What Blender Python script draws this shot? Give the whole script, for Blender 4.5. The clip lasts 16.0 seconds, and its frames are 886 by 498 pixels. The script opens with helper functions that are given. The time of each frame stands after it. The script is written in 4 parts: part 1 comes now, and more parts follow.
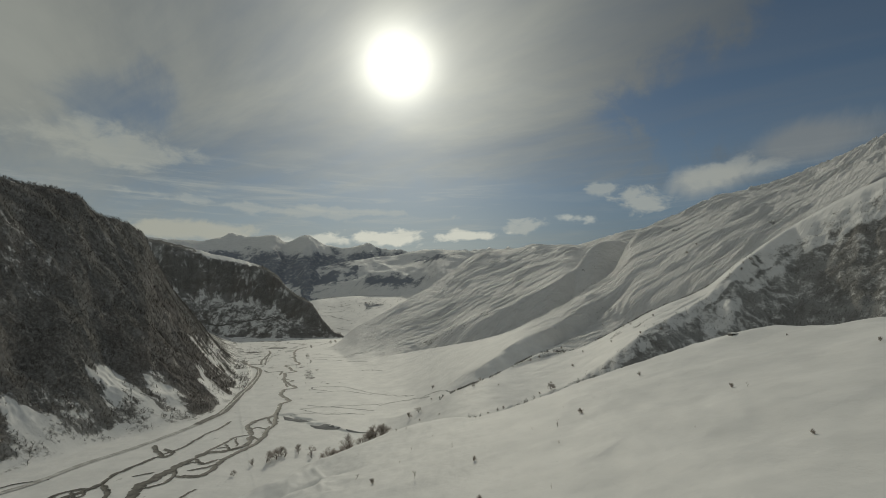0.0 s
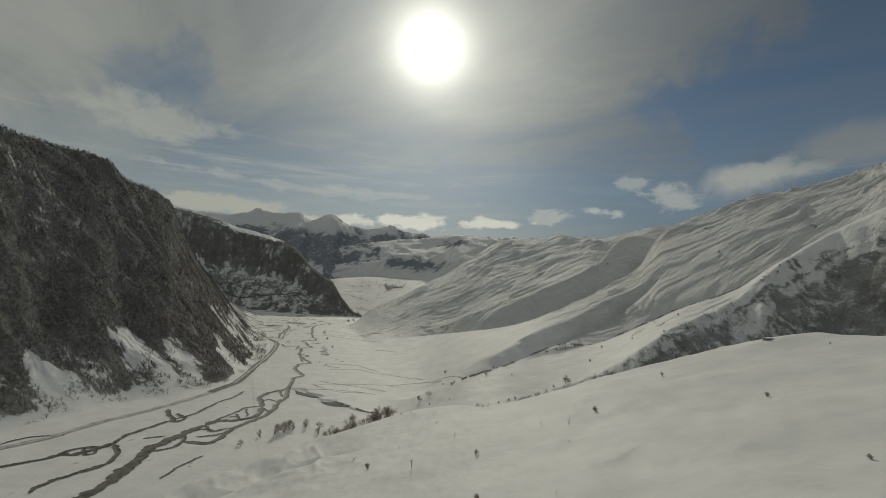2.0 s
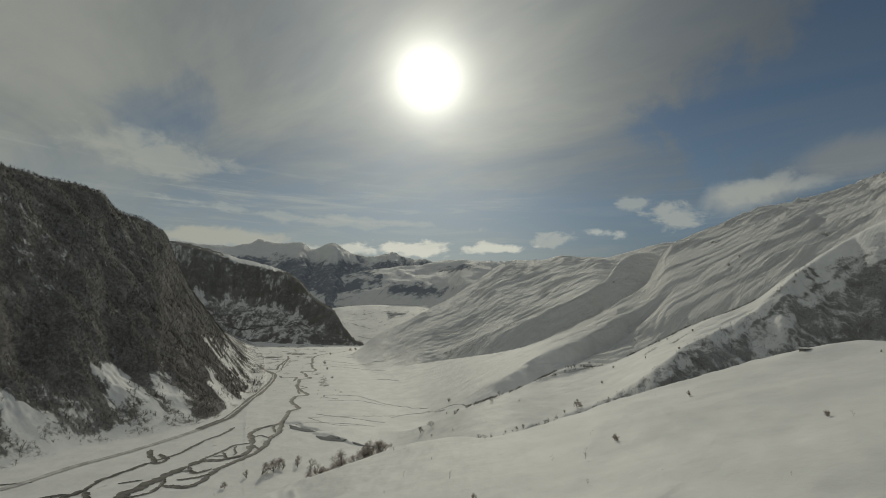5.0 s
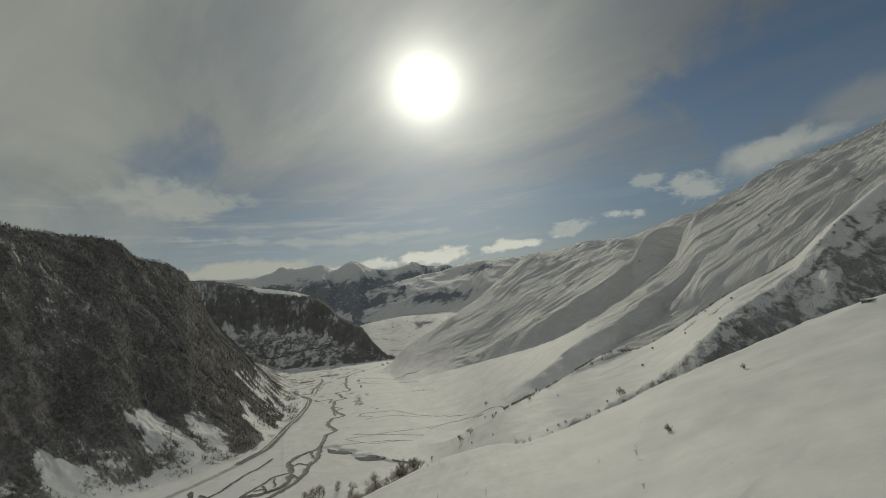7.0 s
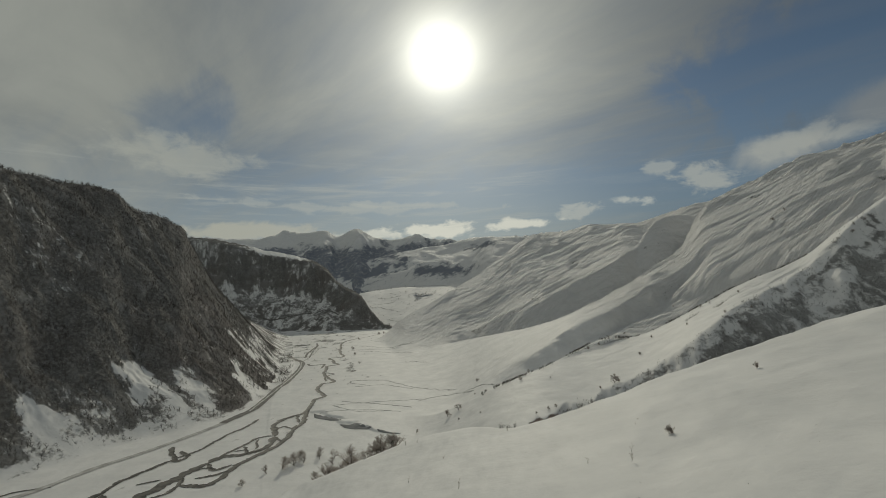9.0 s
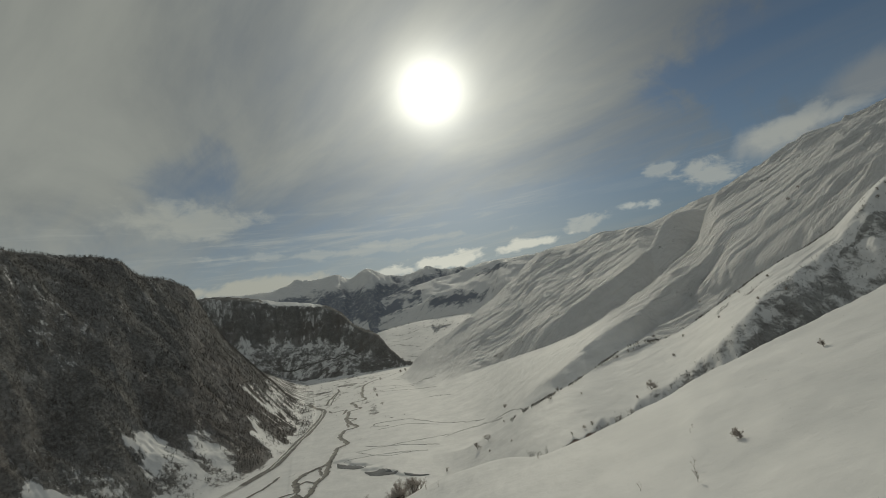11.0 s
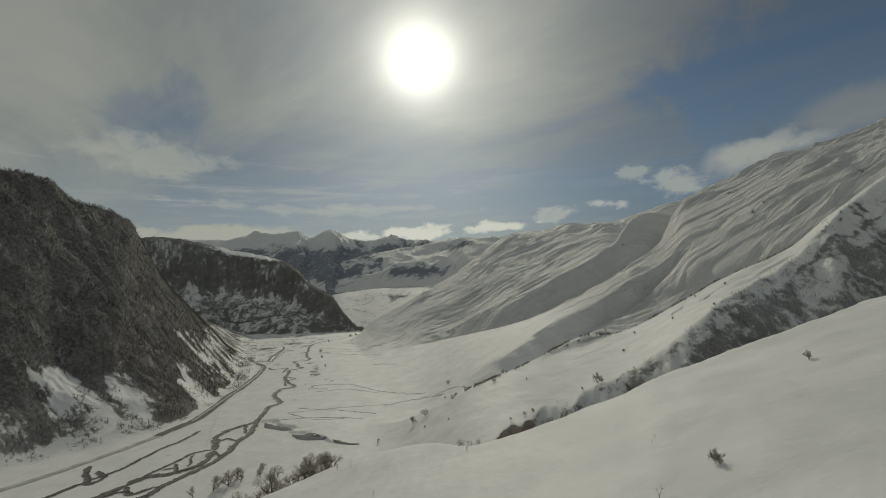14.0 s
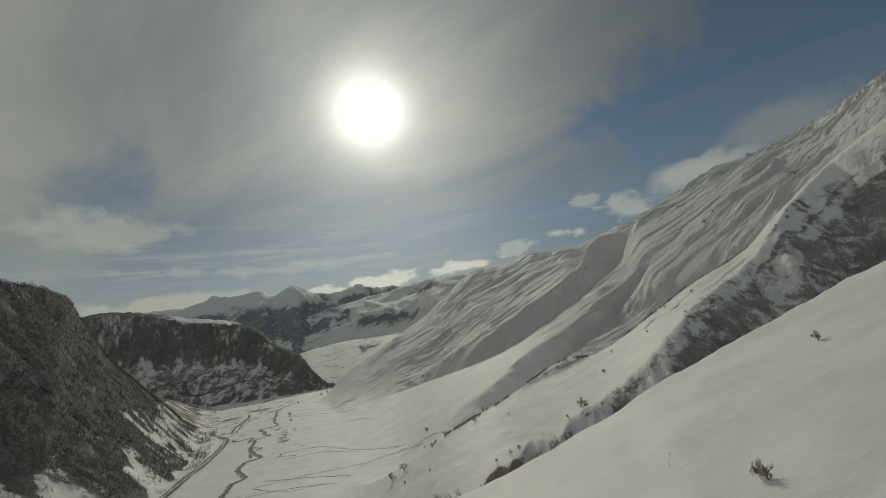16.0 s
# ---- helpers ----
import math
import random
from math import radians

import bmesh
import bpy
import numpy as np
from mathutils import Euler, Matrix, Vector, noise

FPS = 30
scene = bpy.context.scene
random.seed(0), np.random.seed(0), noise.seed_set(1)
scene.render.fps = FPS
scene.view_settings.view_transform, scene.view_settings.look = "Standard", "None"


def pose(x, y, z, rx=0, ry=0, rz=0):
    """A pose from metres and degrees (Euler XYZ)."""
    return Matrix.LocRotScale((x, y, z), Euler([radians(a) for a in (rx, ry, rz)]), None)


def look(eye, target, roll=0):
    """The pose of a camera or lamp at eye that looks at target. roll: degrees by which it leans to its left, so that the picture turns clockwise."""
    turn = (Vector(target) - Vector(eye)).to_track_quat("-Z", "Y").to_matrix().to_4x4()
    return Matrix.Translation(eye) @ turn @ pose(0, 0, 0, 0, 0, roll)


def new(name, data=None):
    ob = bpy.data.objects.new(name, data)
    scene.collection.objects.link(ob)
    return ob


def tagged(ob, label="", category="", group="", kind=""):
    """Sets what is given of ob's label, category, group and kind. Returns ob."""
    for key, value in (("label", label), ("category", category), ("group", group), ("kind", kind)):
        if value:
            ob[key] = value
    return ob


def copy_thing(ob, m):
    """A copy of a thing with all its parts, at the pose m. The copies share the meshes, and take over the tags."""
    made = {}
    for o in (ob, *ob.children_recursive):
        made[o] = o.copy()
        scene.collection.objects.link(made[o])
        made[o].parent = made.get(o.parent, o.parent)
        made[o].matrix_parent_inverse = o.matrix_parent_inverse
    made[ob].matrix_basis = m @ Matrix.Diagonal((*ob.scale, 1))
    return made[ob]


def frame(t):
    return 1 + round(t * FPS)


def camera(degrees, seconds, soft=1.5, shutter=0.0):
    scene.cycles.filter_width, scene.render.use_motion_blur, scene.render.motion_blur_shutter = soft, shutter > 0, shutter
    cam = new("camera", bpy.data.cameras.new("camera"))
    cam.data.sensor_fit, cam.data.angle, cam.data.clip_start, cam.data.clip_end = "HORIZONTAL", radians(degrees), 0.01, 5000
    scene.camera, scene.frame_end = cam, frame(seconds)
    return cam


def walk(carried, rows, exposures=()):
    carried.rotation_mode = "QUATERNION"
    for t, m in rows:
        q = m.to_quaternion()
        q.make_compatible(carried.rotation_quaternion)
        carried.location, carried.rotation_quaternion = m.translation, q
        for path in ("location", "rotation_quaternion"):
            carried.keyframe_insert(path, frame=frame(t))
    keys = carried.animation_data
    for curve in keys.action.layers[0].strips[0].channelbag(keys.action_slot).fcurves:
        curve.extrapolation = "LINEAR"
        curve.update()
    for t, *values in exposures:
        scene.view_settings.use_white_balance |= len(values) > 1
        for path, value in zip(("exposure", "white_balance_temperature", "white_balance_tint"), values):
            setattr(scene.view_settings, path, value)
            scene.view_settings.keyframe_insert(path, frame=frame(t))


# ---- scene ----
cam = camera(89.2, 16.0, soft=0.8)
PATH = [
    (0, (-15.56, 2.48, 184.44), (-15.55, 12.45, 185.23), -0.13),
    (0.5, (-14.45, 6.55, 183.57), (-14.20, 16.49, 184.65), 1.08),
    (1, (-13.14, 10.41, 182.94), (-13.26, 20.39, 183.57), 1.88),
    (1.5, (-11.74, 14.06, 182.17), (-12.26, 24.00, 183.10), 3.18),
    (2, (-10.93, 18.35, 181.56), (-11.42, 28.32, 182.03), 3.31),
    (2.5, (-9.95, 22.91, 180.85), (-10.39, 32.89, 181.27), 2.81),
    (3, (-8.76, 27.47, 180.04), (-9.48, 37.44, 180.32), 2.11),
    (3.5, (-7.77, 32.55, 178.75), (-8.52, 42.52, 179.21), 0.99),
    (4, (-7.11, 38.31, 177.27), (-7.48, 48.28, 178.03), -0.07),
    (4.2, (-6.78, 40.55, 176.71), (-7.27, 50.50, 177.50), 1.03),
    (6.3, (-1.01, 61.98, 171.34), (-1.79, 71.83, 172.89), 0.73),
    (6.5, (-0.49, 63.97, 171.32), (-1.49, 73.79, 172.90), -0.75),
    (7, (0.71, 68.84, 171.58), (-0.30, 78.73, 172.75), -6.22),
    (7.5, (1.80, 73.57, 171.83), (0.64, 83.45, 172.80), -7.35),
    (8, (2.80, 78.63, 171.92), (1.29, 88.50, 172.37), -1.76),
    (8.2, (3.16, 80.79, 171.78), (1.81, 90.69, 172.23), 0.11),
    (10.3, (6.42, 108.49, 163.83), (5.48, 118.38, 164.90), -8.58),
    (10.5, (6.93, 110.89, 163.06), (5.82, 120.76, 164.24), -8.53),
    (11, (8.13, 116.85, 161.21), (6.81, 126.68, 162.51), -9.69),
    (11.5, (8.65, 123.02, 159.62), (7.68, 132.86, 161.11), -8.02),
    (12, (9.05, 128.95, 158.48), (8.19, 138.82, 159.87), -5.67),
    (12.5, (9.62, 134.40, 157.47), (8.89, 144.28, 158.81), -5.01),
    (13, (10.58, 139.34, 156.65), (9.66, 149.22, 157.88), -5.97),
    (13.5, (11.34, 144.46, 155.91), (10.28, 154.35, 156.92), -4.33),
    (14, (11.35, 150.26, 155.21), (10.69, 160.22, 155.86), -2.47),
    (14.5, (11.95, 155.71, 154.01), (11.40, 165.69, 154.35), -3.64),
    (15, (13.57, 160.59, 151.87), (12.59, 170.50, 152.79), -6.28),
    (15.5, (14.33, 166.59, 149.65), (13.66, 176.51, 150.73), -7.18),
    (16, (14.44, 173.13, 147.30), (14.63, 183.01, 148.82), -9.09),
]
walk(cam, [(t, look(eye, target, roll)) for t, eye, target, roll in PATH],
     exposures=((0.0, 0.0, 6600, 3.0), (16.0, 0.0, 6600, 3.0)))

# ---- light ----
SUN_AZ, SUN_EL = radians(-5.8), radians(26.6)
SUN_DIR = Vector((math.sin(SUN_AZ) * math.cos(SUN_EL), math.cos(SUN_AZ) * math.cos(SUN_EL), math.sin(SUN_EL)))
sun_data = bpy.data.lights.new("sun", "SUN")
sun_data.energy, sun_data.angle, sun_data.color = 1.06, radians(0.9), (1.0, 0.91, 0.76)
sun = new("sun", sun_data)
sun.matrix_world = look((0, 0, 900), Vector((0, 0, 900)) - SUN_DIR)


class Nodes:
    """Short ways to add and join shader nodes."""

    def __init__(self, tree):
        self.tree = tree
        tree.nodes.clear()

    def add(self, kind, **props):
        node = self.tree.nodes.new(kind)
        for key, value in props.items():
            if key == "operation":
                node.operation = value
            elif key == "data_type":
                node.data_type = value
            elif key == "blend_type":
                node.blend_type = value
        return node

    def put(self, socket, value):
        if isinstance(value, bpy.types.NodeSocket):
            self.tree.links.new(value, socket)
        else:
            socket.default_value = value

    def math(self, op, a, b=0.0, c=0.0, clamp=False):
        node = self.add("ShaderNodeMath", operation=op)
        node.use_clamp = clamp
        for n, v in enumerate((a, b, c)):
            self.put(node.inputs[n], v)
        return node.outputs[0]

    def vec(self, op, a, b=(0, 0, 0)):
        node = self.add("ShaderNodeVectorMath", operation=op)
        self.put(node.inputs[0], a)
        self.put(node.inputs[1], b)
        return node.outputs["Value"] if op in ("DOT_PRODUCT", "LENGTH") else node.outputs[0]

    def noise(self, vector, scale, detail=4.0, rough=0.55, distortion=0.0):
        node = self.add("ShaderNodeTexNoise")
        self.put(node.inputs["Vector"], vector)
        for key, v in (("Scale", scale), ("Detail", detail), ("Roughness", rough), ("Distortion", distortion)):
            self.put(node.inputs[key], v)
        return node.outputs["Fac"]

    def ramp(self, value, low, high, out_low=0.0, out_high=1.0):
        node = self.add("ShaderNodeMapRange")
        node.interpolation_type = "SMOOTHSTEP"
        for n, v in enumerate((value, low, high, out_low, out_high)):
            self.put(node.inputs[n], v)
        return node.outputs[0]

    def mix(self, fac, a, b, blend="MIX"):
        node = self.add("ShaderNodeMix", data_type="RGBA", blend_type=blend)
        self.put(node.inputs[0], fac)
        for n, v in ((6, a), (7, b)):
            self.put(node.inputs[n], v if isinstance(v, bpy.types.NodeSocket) else (*v, 1.0))
        return node.outputs[2]

    def stretch(self, vector, scale):
        return self.vec("MULTIPLY", vector, scale)


def build_sky():
    world = bpy.data.worlds.new("sky")
    world.use_nodes = True
    scene.world = world
    n = Nodes(world.node_tree)
    out, back = n.add("ShaderNodeOutputWorld"), n.add("ShaderNodeBackground")
    n.put(out.inputs[0], back.outputs[0])
    sky = n.add("ShaderNodeTexSky")
    sky.sky_type, sky.sun_disc = "NISHITA", False
    sky.sun_elevation, sky.sun_rotation = SUN_EL, SUN_AZ
    sky.altitude, sky.air_density, sky.dust_density, sky.ozone_density = 2000.0, 1.0, 0.6, 1.5
    way = n.add("ShaderNodeTexCoord").outputs["Generated"]
    split = n.add("ShaderNodeSeparateXYZ")
    n.put(split.inputs[0], way)
    x, y, z = split.outputs
    az = n.math("MULTIPLY", n.math("ARCTAN2", x, y), 57.2958)
    el = n.math("MULTIPLY", n.math("ARCSINE", z), 57.2958)
    toward = n.math("MAXIMUM", n.vec("DOT_PRODUCT", way, tuple(SUN_DIR)), 0.0)
    # cloud layers lie flat overhead, so their pattern shrinks towards the horizon
    up = n.math("ADD", n.math("MAXIMUM", z, 0.0), 0.10)
    flat = n.add("ShaderNodeCombineXYZ")
    n.put(flat.inputs[0], n.math("DIVIDE", x, up))
    n.put(flat.inputs[1], n.math("DIVIDE", y, up))
    flat = flat.outputs[0]
    turned = n.add("ShaderNodeVectorRotate")
    n.put(turned.inputs["Vector"], flat)
    turned.inputs["Angle"].default_value = radians(35)
    streaks = n.noise(n.stretch(turned.outputs[0], (0.55, 1.5, 1.0)), 0.75, 8.0, 0.58, 0.6)
    puffs = n.noise(n.stretch(way, (1.0, 1.0, 1.7)), 17.0, 9.0, 0.6, 0.3)
    edge = n.noise(way, 4.5, 7.0, 0.6, 0.8)

    def patch(az0, el0, width, height, lean=0.0, raggedness=1.0):
        u = n.math("DIVIDE", n.math("SUBTRACT", az, az0), width)
        v = n.math("SUBTRACT", n.math("SUBTRACT", el, el0), n.math("MULTIPLY", n.math("SUBTRACT", az, az0), lean))
        v = n.math("DIVIDE", v, height)
        d = n.math("SQRT", n.math("ADD", n.math("MULTIPLY", u, u), n.math("MULTIPLY", v, v)))
        rag = n.math("MULTIPLY", n.math("SUBTRACT", edge if raggedness == 1.0 else puffs, 0.5), 2.4 * raggedness)
        return n.ramp(n.math("ADD", d, rag), 1.25, 0.45)

    # a high thin veil, thickest round the sun and to the east, with holes of blue
    fine = n.noise(n.stretch(turned.outputs[0], (0.8, 3.2, 1.0)), 1.3, 8.0, 0.62, 0.9)
    cover = n.math("ADD", n.math("MULTIPLY", n.math("SUBTRACT", streaks, 0.5), 1.1), n.math("MULTIPLY", n.math("SUBTRACT", fine, 0.5), 0.55))
    cover = n.math("ADD", cover, n.ramp(el, 6.0, 22.0, 0.22, 0.78))
    cover = n.math("ADD", cover, n.ramp(az, -15.0, -60.0, 0.0, 0.35))
    cover = n.math("SUBTRACT", cover, n.math("MULTIPLY", patch(-37.5, 18.5, 5.0, 3.6, 0.0, 1.0), 0.42))
    cover = n.math("SUBTRACT", cover, n.math("MULTIPLY", patch(40.0, 20.0, 20.0, 9.0, 0.15), 0.8))
    cover = n.math("SUBTRACT", cover, n.math("MULTIPLY", patch(8.0, 10.0, 26.0, 3.5), 0.30))
    veil = n.ramp(cover, 0.02, 1.1)
    glow = n.math("POWER", toward, 26.0)
    core = n.math("POWER", toward, 90.0)
    disc = n.math("POWER", toward, 430.0)
    thin = n.math("ADD", 0.75, n.math("MULTIPLY", streaks, 0.5))
    blue = n.vec("MULTIPLY", sky.outputs[0], (0.038, 0.0365, 0.034))
    haze = n.mix(n.ramp(az, -4.0, 24.0), (0.26, 0.275, 0.29), (0.105, 0.13, 0.17))
    blue = n.mix(n.ramp(el, 18.0, 3.0, 0.0, 0.6), blue, haze)
    shade = n.mix(n.ramp(streaks, 0.3, 0.72), (0.19, 0.195, 0.19), (0.31, 0.31, 0.285))
    shade = n.mix(n.ramp(el, 34.0, 70.0), shade, (0.315, 0.325, 0.335))
    shade = n.mix(n.math("MULTIPLY", n.ramp(az, 4.0, 40.0, 0.0, 0.9), n.ramp(az, 120.0, 70.0)), shade, (0.085, 0.095, 0.108))
    colour = n.mix(n.math("MULTIPLY", veil, 0.9), blue, shade)
    # low cumulus and streaks over the far ridges
    white, dim = (0.62, 0.60, 0.54), (0.36, 0.37, 0.36)
    for args, tint, weight in (
        ((32.0, 11.6, 6.0, 1.9, 0.08, 1.0), (0.34, 0.335, 0.315), 0.55),
        ((33.0, 12.0, 5.0, 1.2, 0.10, 1.3), (0.42, 0.41, 0.37), 0.4),
        ((40.0, 14.0, 8.0, 2.4, 0.08, 1.0), (0.20, 0.205, 0.21), 0.7),
        ((-37.0, 14.4, 6.5, 2.0, -0.05, 1.1), (0.36, 0.36, 0.33), 0.6),
        ((20.0, 11.4, 1.8, 0.7, 0.0, 1.6), dim, 0.6),
        ((24.0, 9.8, 2.6, 1.4, 0.0, 1.8), (0.44, 0.43, 0.39), 0.55),
        ((11.0, 7.5, 3.2, 0.8, 0.1, 1.8), (0.48, 0.47, 0.43), 0.5),
        ((15.8, 8.2, 2.2, 0.6, 0.0, 1.8), white, 0.45),
        ((-7.0, 5.9, 5.0, 0.9, 0.0, 1.8), white, 0.9),
        ((2.8, 6.2, 4.0, 0.55, 0.0, 1.6), white, 0.85),
        ((-15.5, 5.4, 4.5, 0.7, 0.0, 1.6), white, 0.7),
        ((-22.0, 9.0, 11.0, 0.6, -0.06, 1.8), dim, 0.5),
        ((-11.0, 9.2, 8.0, 0.45, -0.05, 1.8), dim, 0.5),
        ((-30.0, 6.0, 9.0, 1.1, 0.0, 1.2), (0.42, 0.40, 0.34), 0.7),
    ):
        colour = n.mix(n.math("MULTIPLY", patch(*args), weight), colour, tint)
    wisps = n.noise(n.stretch(way, (1.0, 1.0, 11.0)), 5.0, 8.0, 0.62, 0.5)
    low_band = n.math("MULTIPLY", n.ramp(el, 3.0, 7.0), n.ramp(el, 17.0, 11.0))
    colour = n.mix(n.math("MULTIPLY", n.math("MULTIPLY", n.ramp(wisps, 0.48, 0.75), low_band), n.ramp(az, 12.0, 0.0, 0.12, 0.5)), colour, (0.37, 0.375, 0.36))
    feather = n.noise(n.stretch(turned.outputs[0], (0.6, 1.3, 1.0)), 0.9, 4.0, 0.5, 0.6)
    east_sky = n.math("MULTIPLY", n.math("MULTIPLY", n.ramp(az, 5.0, 25.0), n.ramp(az, 120.0, 70.0)), n.ramp(el, 12.0, 20.0))
    colour = n.mix(n.math("MULTIPLY", n.math("MULTIPLY", n.ramp(feather, 0.42, 0.70), east_sky), 0.35), colour, (0.15, 0.155, 0.165))
    warm = n.mix(1.0, (0, 0, 0), (1.0, 0.96, 0.87))
    bright = n.math("ADD", n.math("MULTIPLY", glow, 0.22), n.math("MULTIPLY", core, 0.22))
    bright = n.math("MULTIPLY", bright, thin)
    bright = n.math("ADD", bright, n.math("MULTIPLY", disc, 1.15))
    lit = n.add("ShaderNodeVectorMath", operation="SCALE")
    n.put(lit.inputs[0], warm)
    n.put(lit.inputs[3], bright)
    colour = n.vec("ADD", colour, lit.outputs[0])
    n.put(back.inputs[0], colour)
    back.inputs[1].default_value = 1.0


build_sky()


# ---- materials ----
def material(name):
    mat = bpy.data.materials.new(name)
    mat.use_nodes = True
    n = Nodes(mat.node_tree)
    out, bsdf = n.add("ShaderNodeOutputMaterial"), n.add("ShaderNodeBsdfPrincipled")
    n.put(out.inputs[0], bsdf.outputs[0])
    return mat, n, bsdf


def bump(n, bsdf, height, distance, strength=1.0):
    node = n.add("ShaderNodeBump")
    node.inputs["Strength"].default_value = strength
    node.inputs["Distance"].default_value = distance
    n.put(node.inputs["Height"], height)
    n.put(bsdf.inputs["Normal"], node.outputs[0])


def ground_material():
    """Wind-packed snow, with scrub, rock and bare earth where the ground's cover says so."""
    mat, n, bsdf = material("snow_and_scrub")
    place = n.add("ShaderNodeNewGeometry").outputs["Position"]
    cover = n.add("ShaderNodeAttribute")
    cover.attribute_name = "cover"
    mottled = n.add("ShaderNodeAttribute")
    mottled.attribute_name = "mottled"
    bare = n.add("ShaderNodeAttribute")
    bare.attribute_name = "bare"
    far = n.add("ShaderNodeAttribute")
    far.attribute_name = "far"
    fine = n.noise(place, 0.22, 6.0, 0.65)
    coarse = n.noise(place, 0.035, 6.0, 0.6)
    streak = n.noise(n.stretch(place, (0.02, 0.06, 0.02)), 1.0, 5.0, 0.6, 0.5)
    turned = n.add("ShaderNodeVectorRotate")
    n.put(turned.inputs["Vector"], place)
    turned.inputs["Angle"].default_value = -math.atan2(0.55, 0.835)
    turned.inputs["Axis"].default_value = (0, 0, 1)
    rill = n.noise(n.stretch(turned.outputs[0], (0.006, 0.045, 0.012)), 1.0, 9.0, 0.70, 0.6)
    ripple = n.noise(n.stretch(turned.outputs[0], (0.018, 0.14, 0.04)), 1.0, 6.0, 0.65, 0.8)
    slope = n.add("ShaderNodeAttribute")
    slope.attribute_name = "rilled"
    snow = n.mix(n.ramp(coarse, 0.3, 0.7), (0.74, 0.735, 0.72), (0.84, 0.83, 0.81))
    # rilled slopes get paler snow, brightness the low sun leaves out there
    snow = n.mix(slope.outputs["Fac"], snow, n.mix(n.ramp(coarse, 0.3, 0.7), (0.86, 0.855, 0.845), (0.92, 0.915, 0.905)))
    snow = n.mix(n.math("MULTIPLY", n.ramp(streak, 0.52, 0.75), 0.25), snow, (0.62, 0.62, 0.61))
    scrub = n.mix(n.ramp(fine, 0.35, 0.68), (0.12, 0.116, 0.108), (0.29, 0.28, 0.265))
    scrub = n.mix(n.math("MULTIPLY", n.ramp(coarse, 0.45, 0.7), 0.6), scrub, (0.15, 0.146, 0.138))
    stone = n.noise(place, 0.013, 7.0, 0.62, 0.4)
    scrub = n.mix(n.math("MULTIPLY", n.ramp(stone, 0.46, 0.68), 0.5), scrub, (0.38, 0.38, 0.37))
    earth = n.noise(place, 0.0065, 6.0, 0.6, 0.3)
    scrub = n.mix(n.math("MULTIPLY", n.ramp(earth, 0.48, 0.64), 0.25), scrub, (0.16, 0.125, 0.108))
    scrub = n.mix(n.math("MULTIPLY", bare.outputs["Fac"], 0.8), scrub, n.mix(fine, (0.26, 0.195, 0.170), (0.37, 0.29, 0.255)))
    # far cover goes blue-grey: the haze of distance mixed into its colour
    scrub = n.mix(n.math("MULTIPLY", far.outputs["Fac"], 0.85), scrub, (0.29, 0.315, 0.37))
    # grey mixed into ravine scrub: snow on it, and haze put into colour
    scrub = n.mix(n.math("MULTIPLY", mottled.outputs["Fac"], n.ramp(stone, 0.35, 0.6, 0.2, 0.6)), scrub, (0.44, 0.44, 0.43))
    grain = n.math("ADD", n.math("MULTIPLY", n.math("SUBTRACT", fine, 0.5), 1.1), n.math("MULTIPLY", n.math("SUBTRACT", coarse, 0.5), n.math("SUBTRACT", 0.9, n.math("MULTIPLY", mottled.outputs["Fac"], 0.7))))
    grain = n.math("ADD", grain, n.math("MULTIPLY", n.math("MULTIPLY", n.math("SUBTRACT", rill, 0.5), 0.9), slope.outputs["Fac"]))
    mask = n.ramp(n.math("ADD", cover.outputs["Fac"], grain), 0.34, 0.74)
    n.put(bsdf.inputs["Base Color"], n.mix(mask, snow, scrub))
    n.put(bsdf.inputs["Roughness"], n.math("ADD", 0.66, n.math("MULTIPLY", mask, 0.3)))
    n.put(bsdf.inputs["Specular IOR Level"], n.math("SUBTRACT", 0.28, n.math("MULTIPLY", mask, 0.15)))
    height = n.math("ADD", n.math("MULTIPLY", coarse, 2.0), n.math("MULTIPLY", fine, n.math("ADD", 0.12, n.math("MULTIPLY", mask, 2.0))))
    crust = n.noise(place, 0.09, 8.0, 0.7)
    height = n.math("ADD", height, n.math("MULTIPLY", n.math("ADD", n.math("ADD", n.math("MULTIPLY", rill, 30.0), n.math("MULTIPLY", ripple, 15.0)), n.math("MULTIPLY", crust, 7.0)), slope.outputs["Fac"]))
    bump(n, bsdf, height, 1.0, 0.8)
    return mat


def plain_material(name, low, high, scale, rough=0.8, relief=0.05):
    mat, n, bsdf = material(name)
    place = n.add("ShaderNodeNewGeometry").outputs["Position"]
    value = n.noise(place, scale, 5.0, 0.6)
    n.put(bsdf.inputs["Base Color"], n.mix(n.ramp(value, 0.3, 0.7), low, high))
    bsdf.inputs["Roughness"].default_value = rough
    bump(n, bsdf, value, relief, 0.5)
    return mat


GROUND = ground_material()
BARK = plain_material("bare_bark", (0.10, 0.085, 0.072), (0.20, 0.17, 0.145), 3.0, 0.9)
TWIG = plain_material("bare_twigs", (0.36, 0.31, 0.275), (0.54, 0.49, 0.445), 1.2, 0.9)
WOODS = plain_material("leafless_woods", (0.11, 0.098, 0.088), (0.25, 0.24, 0.225), 0.030, 0.95)
ROAD = plain_material("slushy_asphalt", (0.075, 0.070, 0.062), (0.20, 0.19, 0.17), 0.12, 0.6)
WATER = plain_material("dark_stream_bed", (0.045, 0.044, 0.038), (0.17, 0.16, 0.14), 0.16, 0.6, 0.1)
MATTE_GREY = plain_material("slushy_ice", (0.17, 0.175, 0.178), (0.25, 0.255, 0.255), 0.06, 0.95, 0.02)
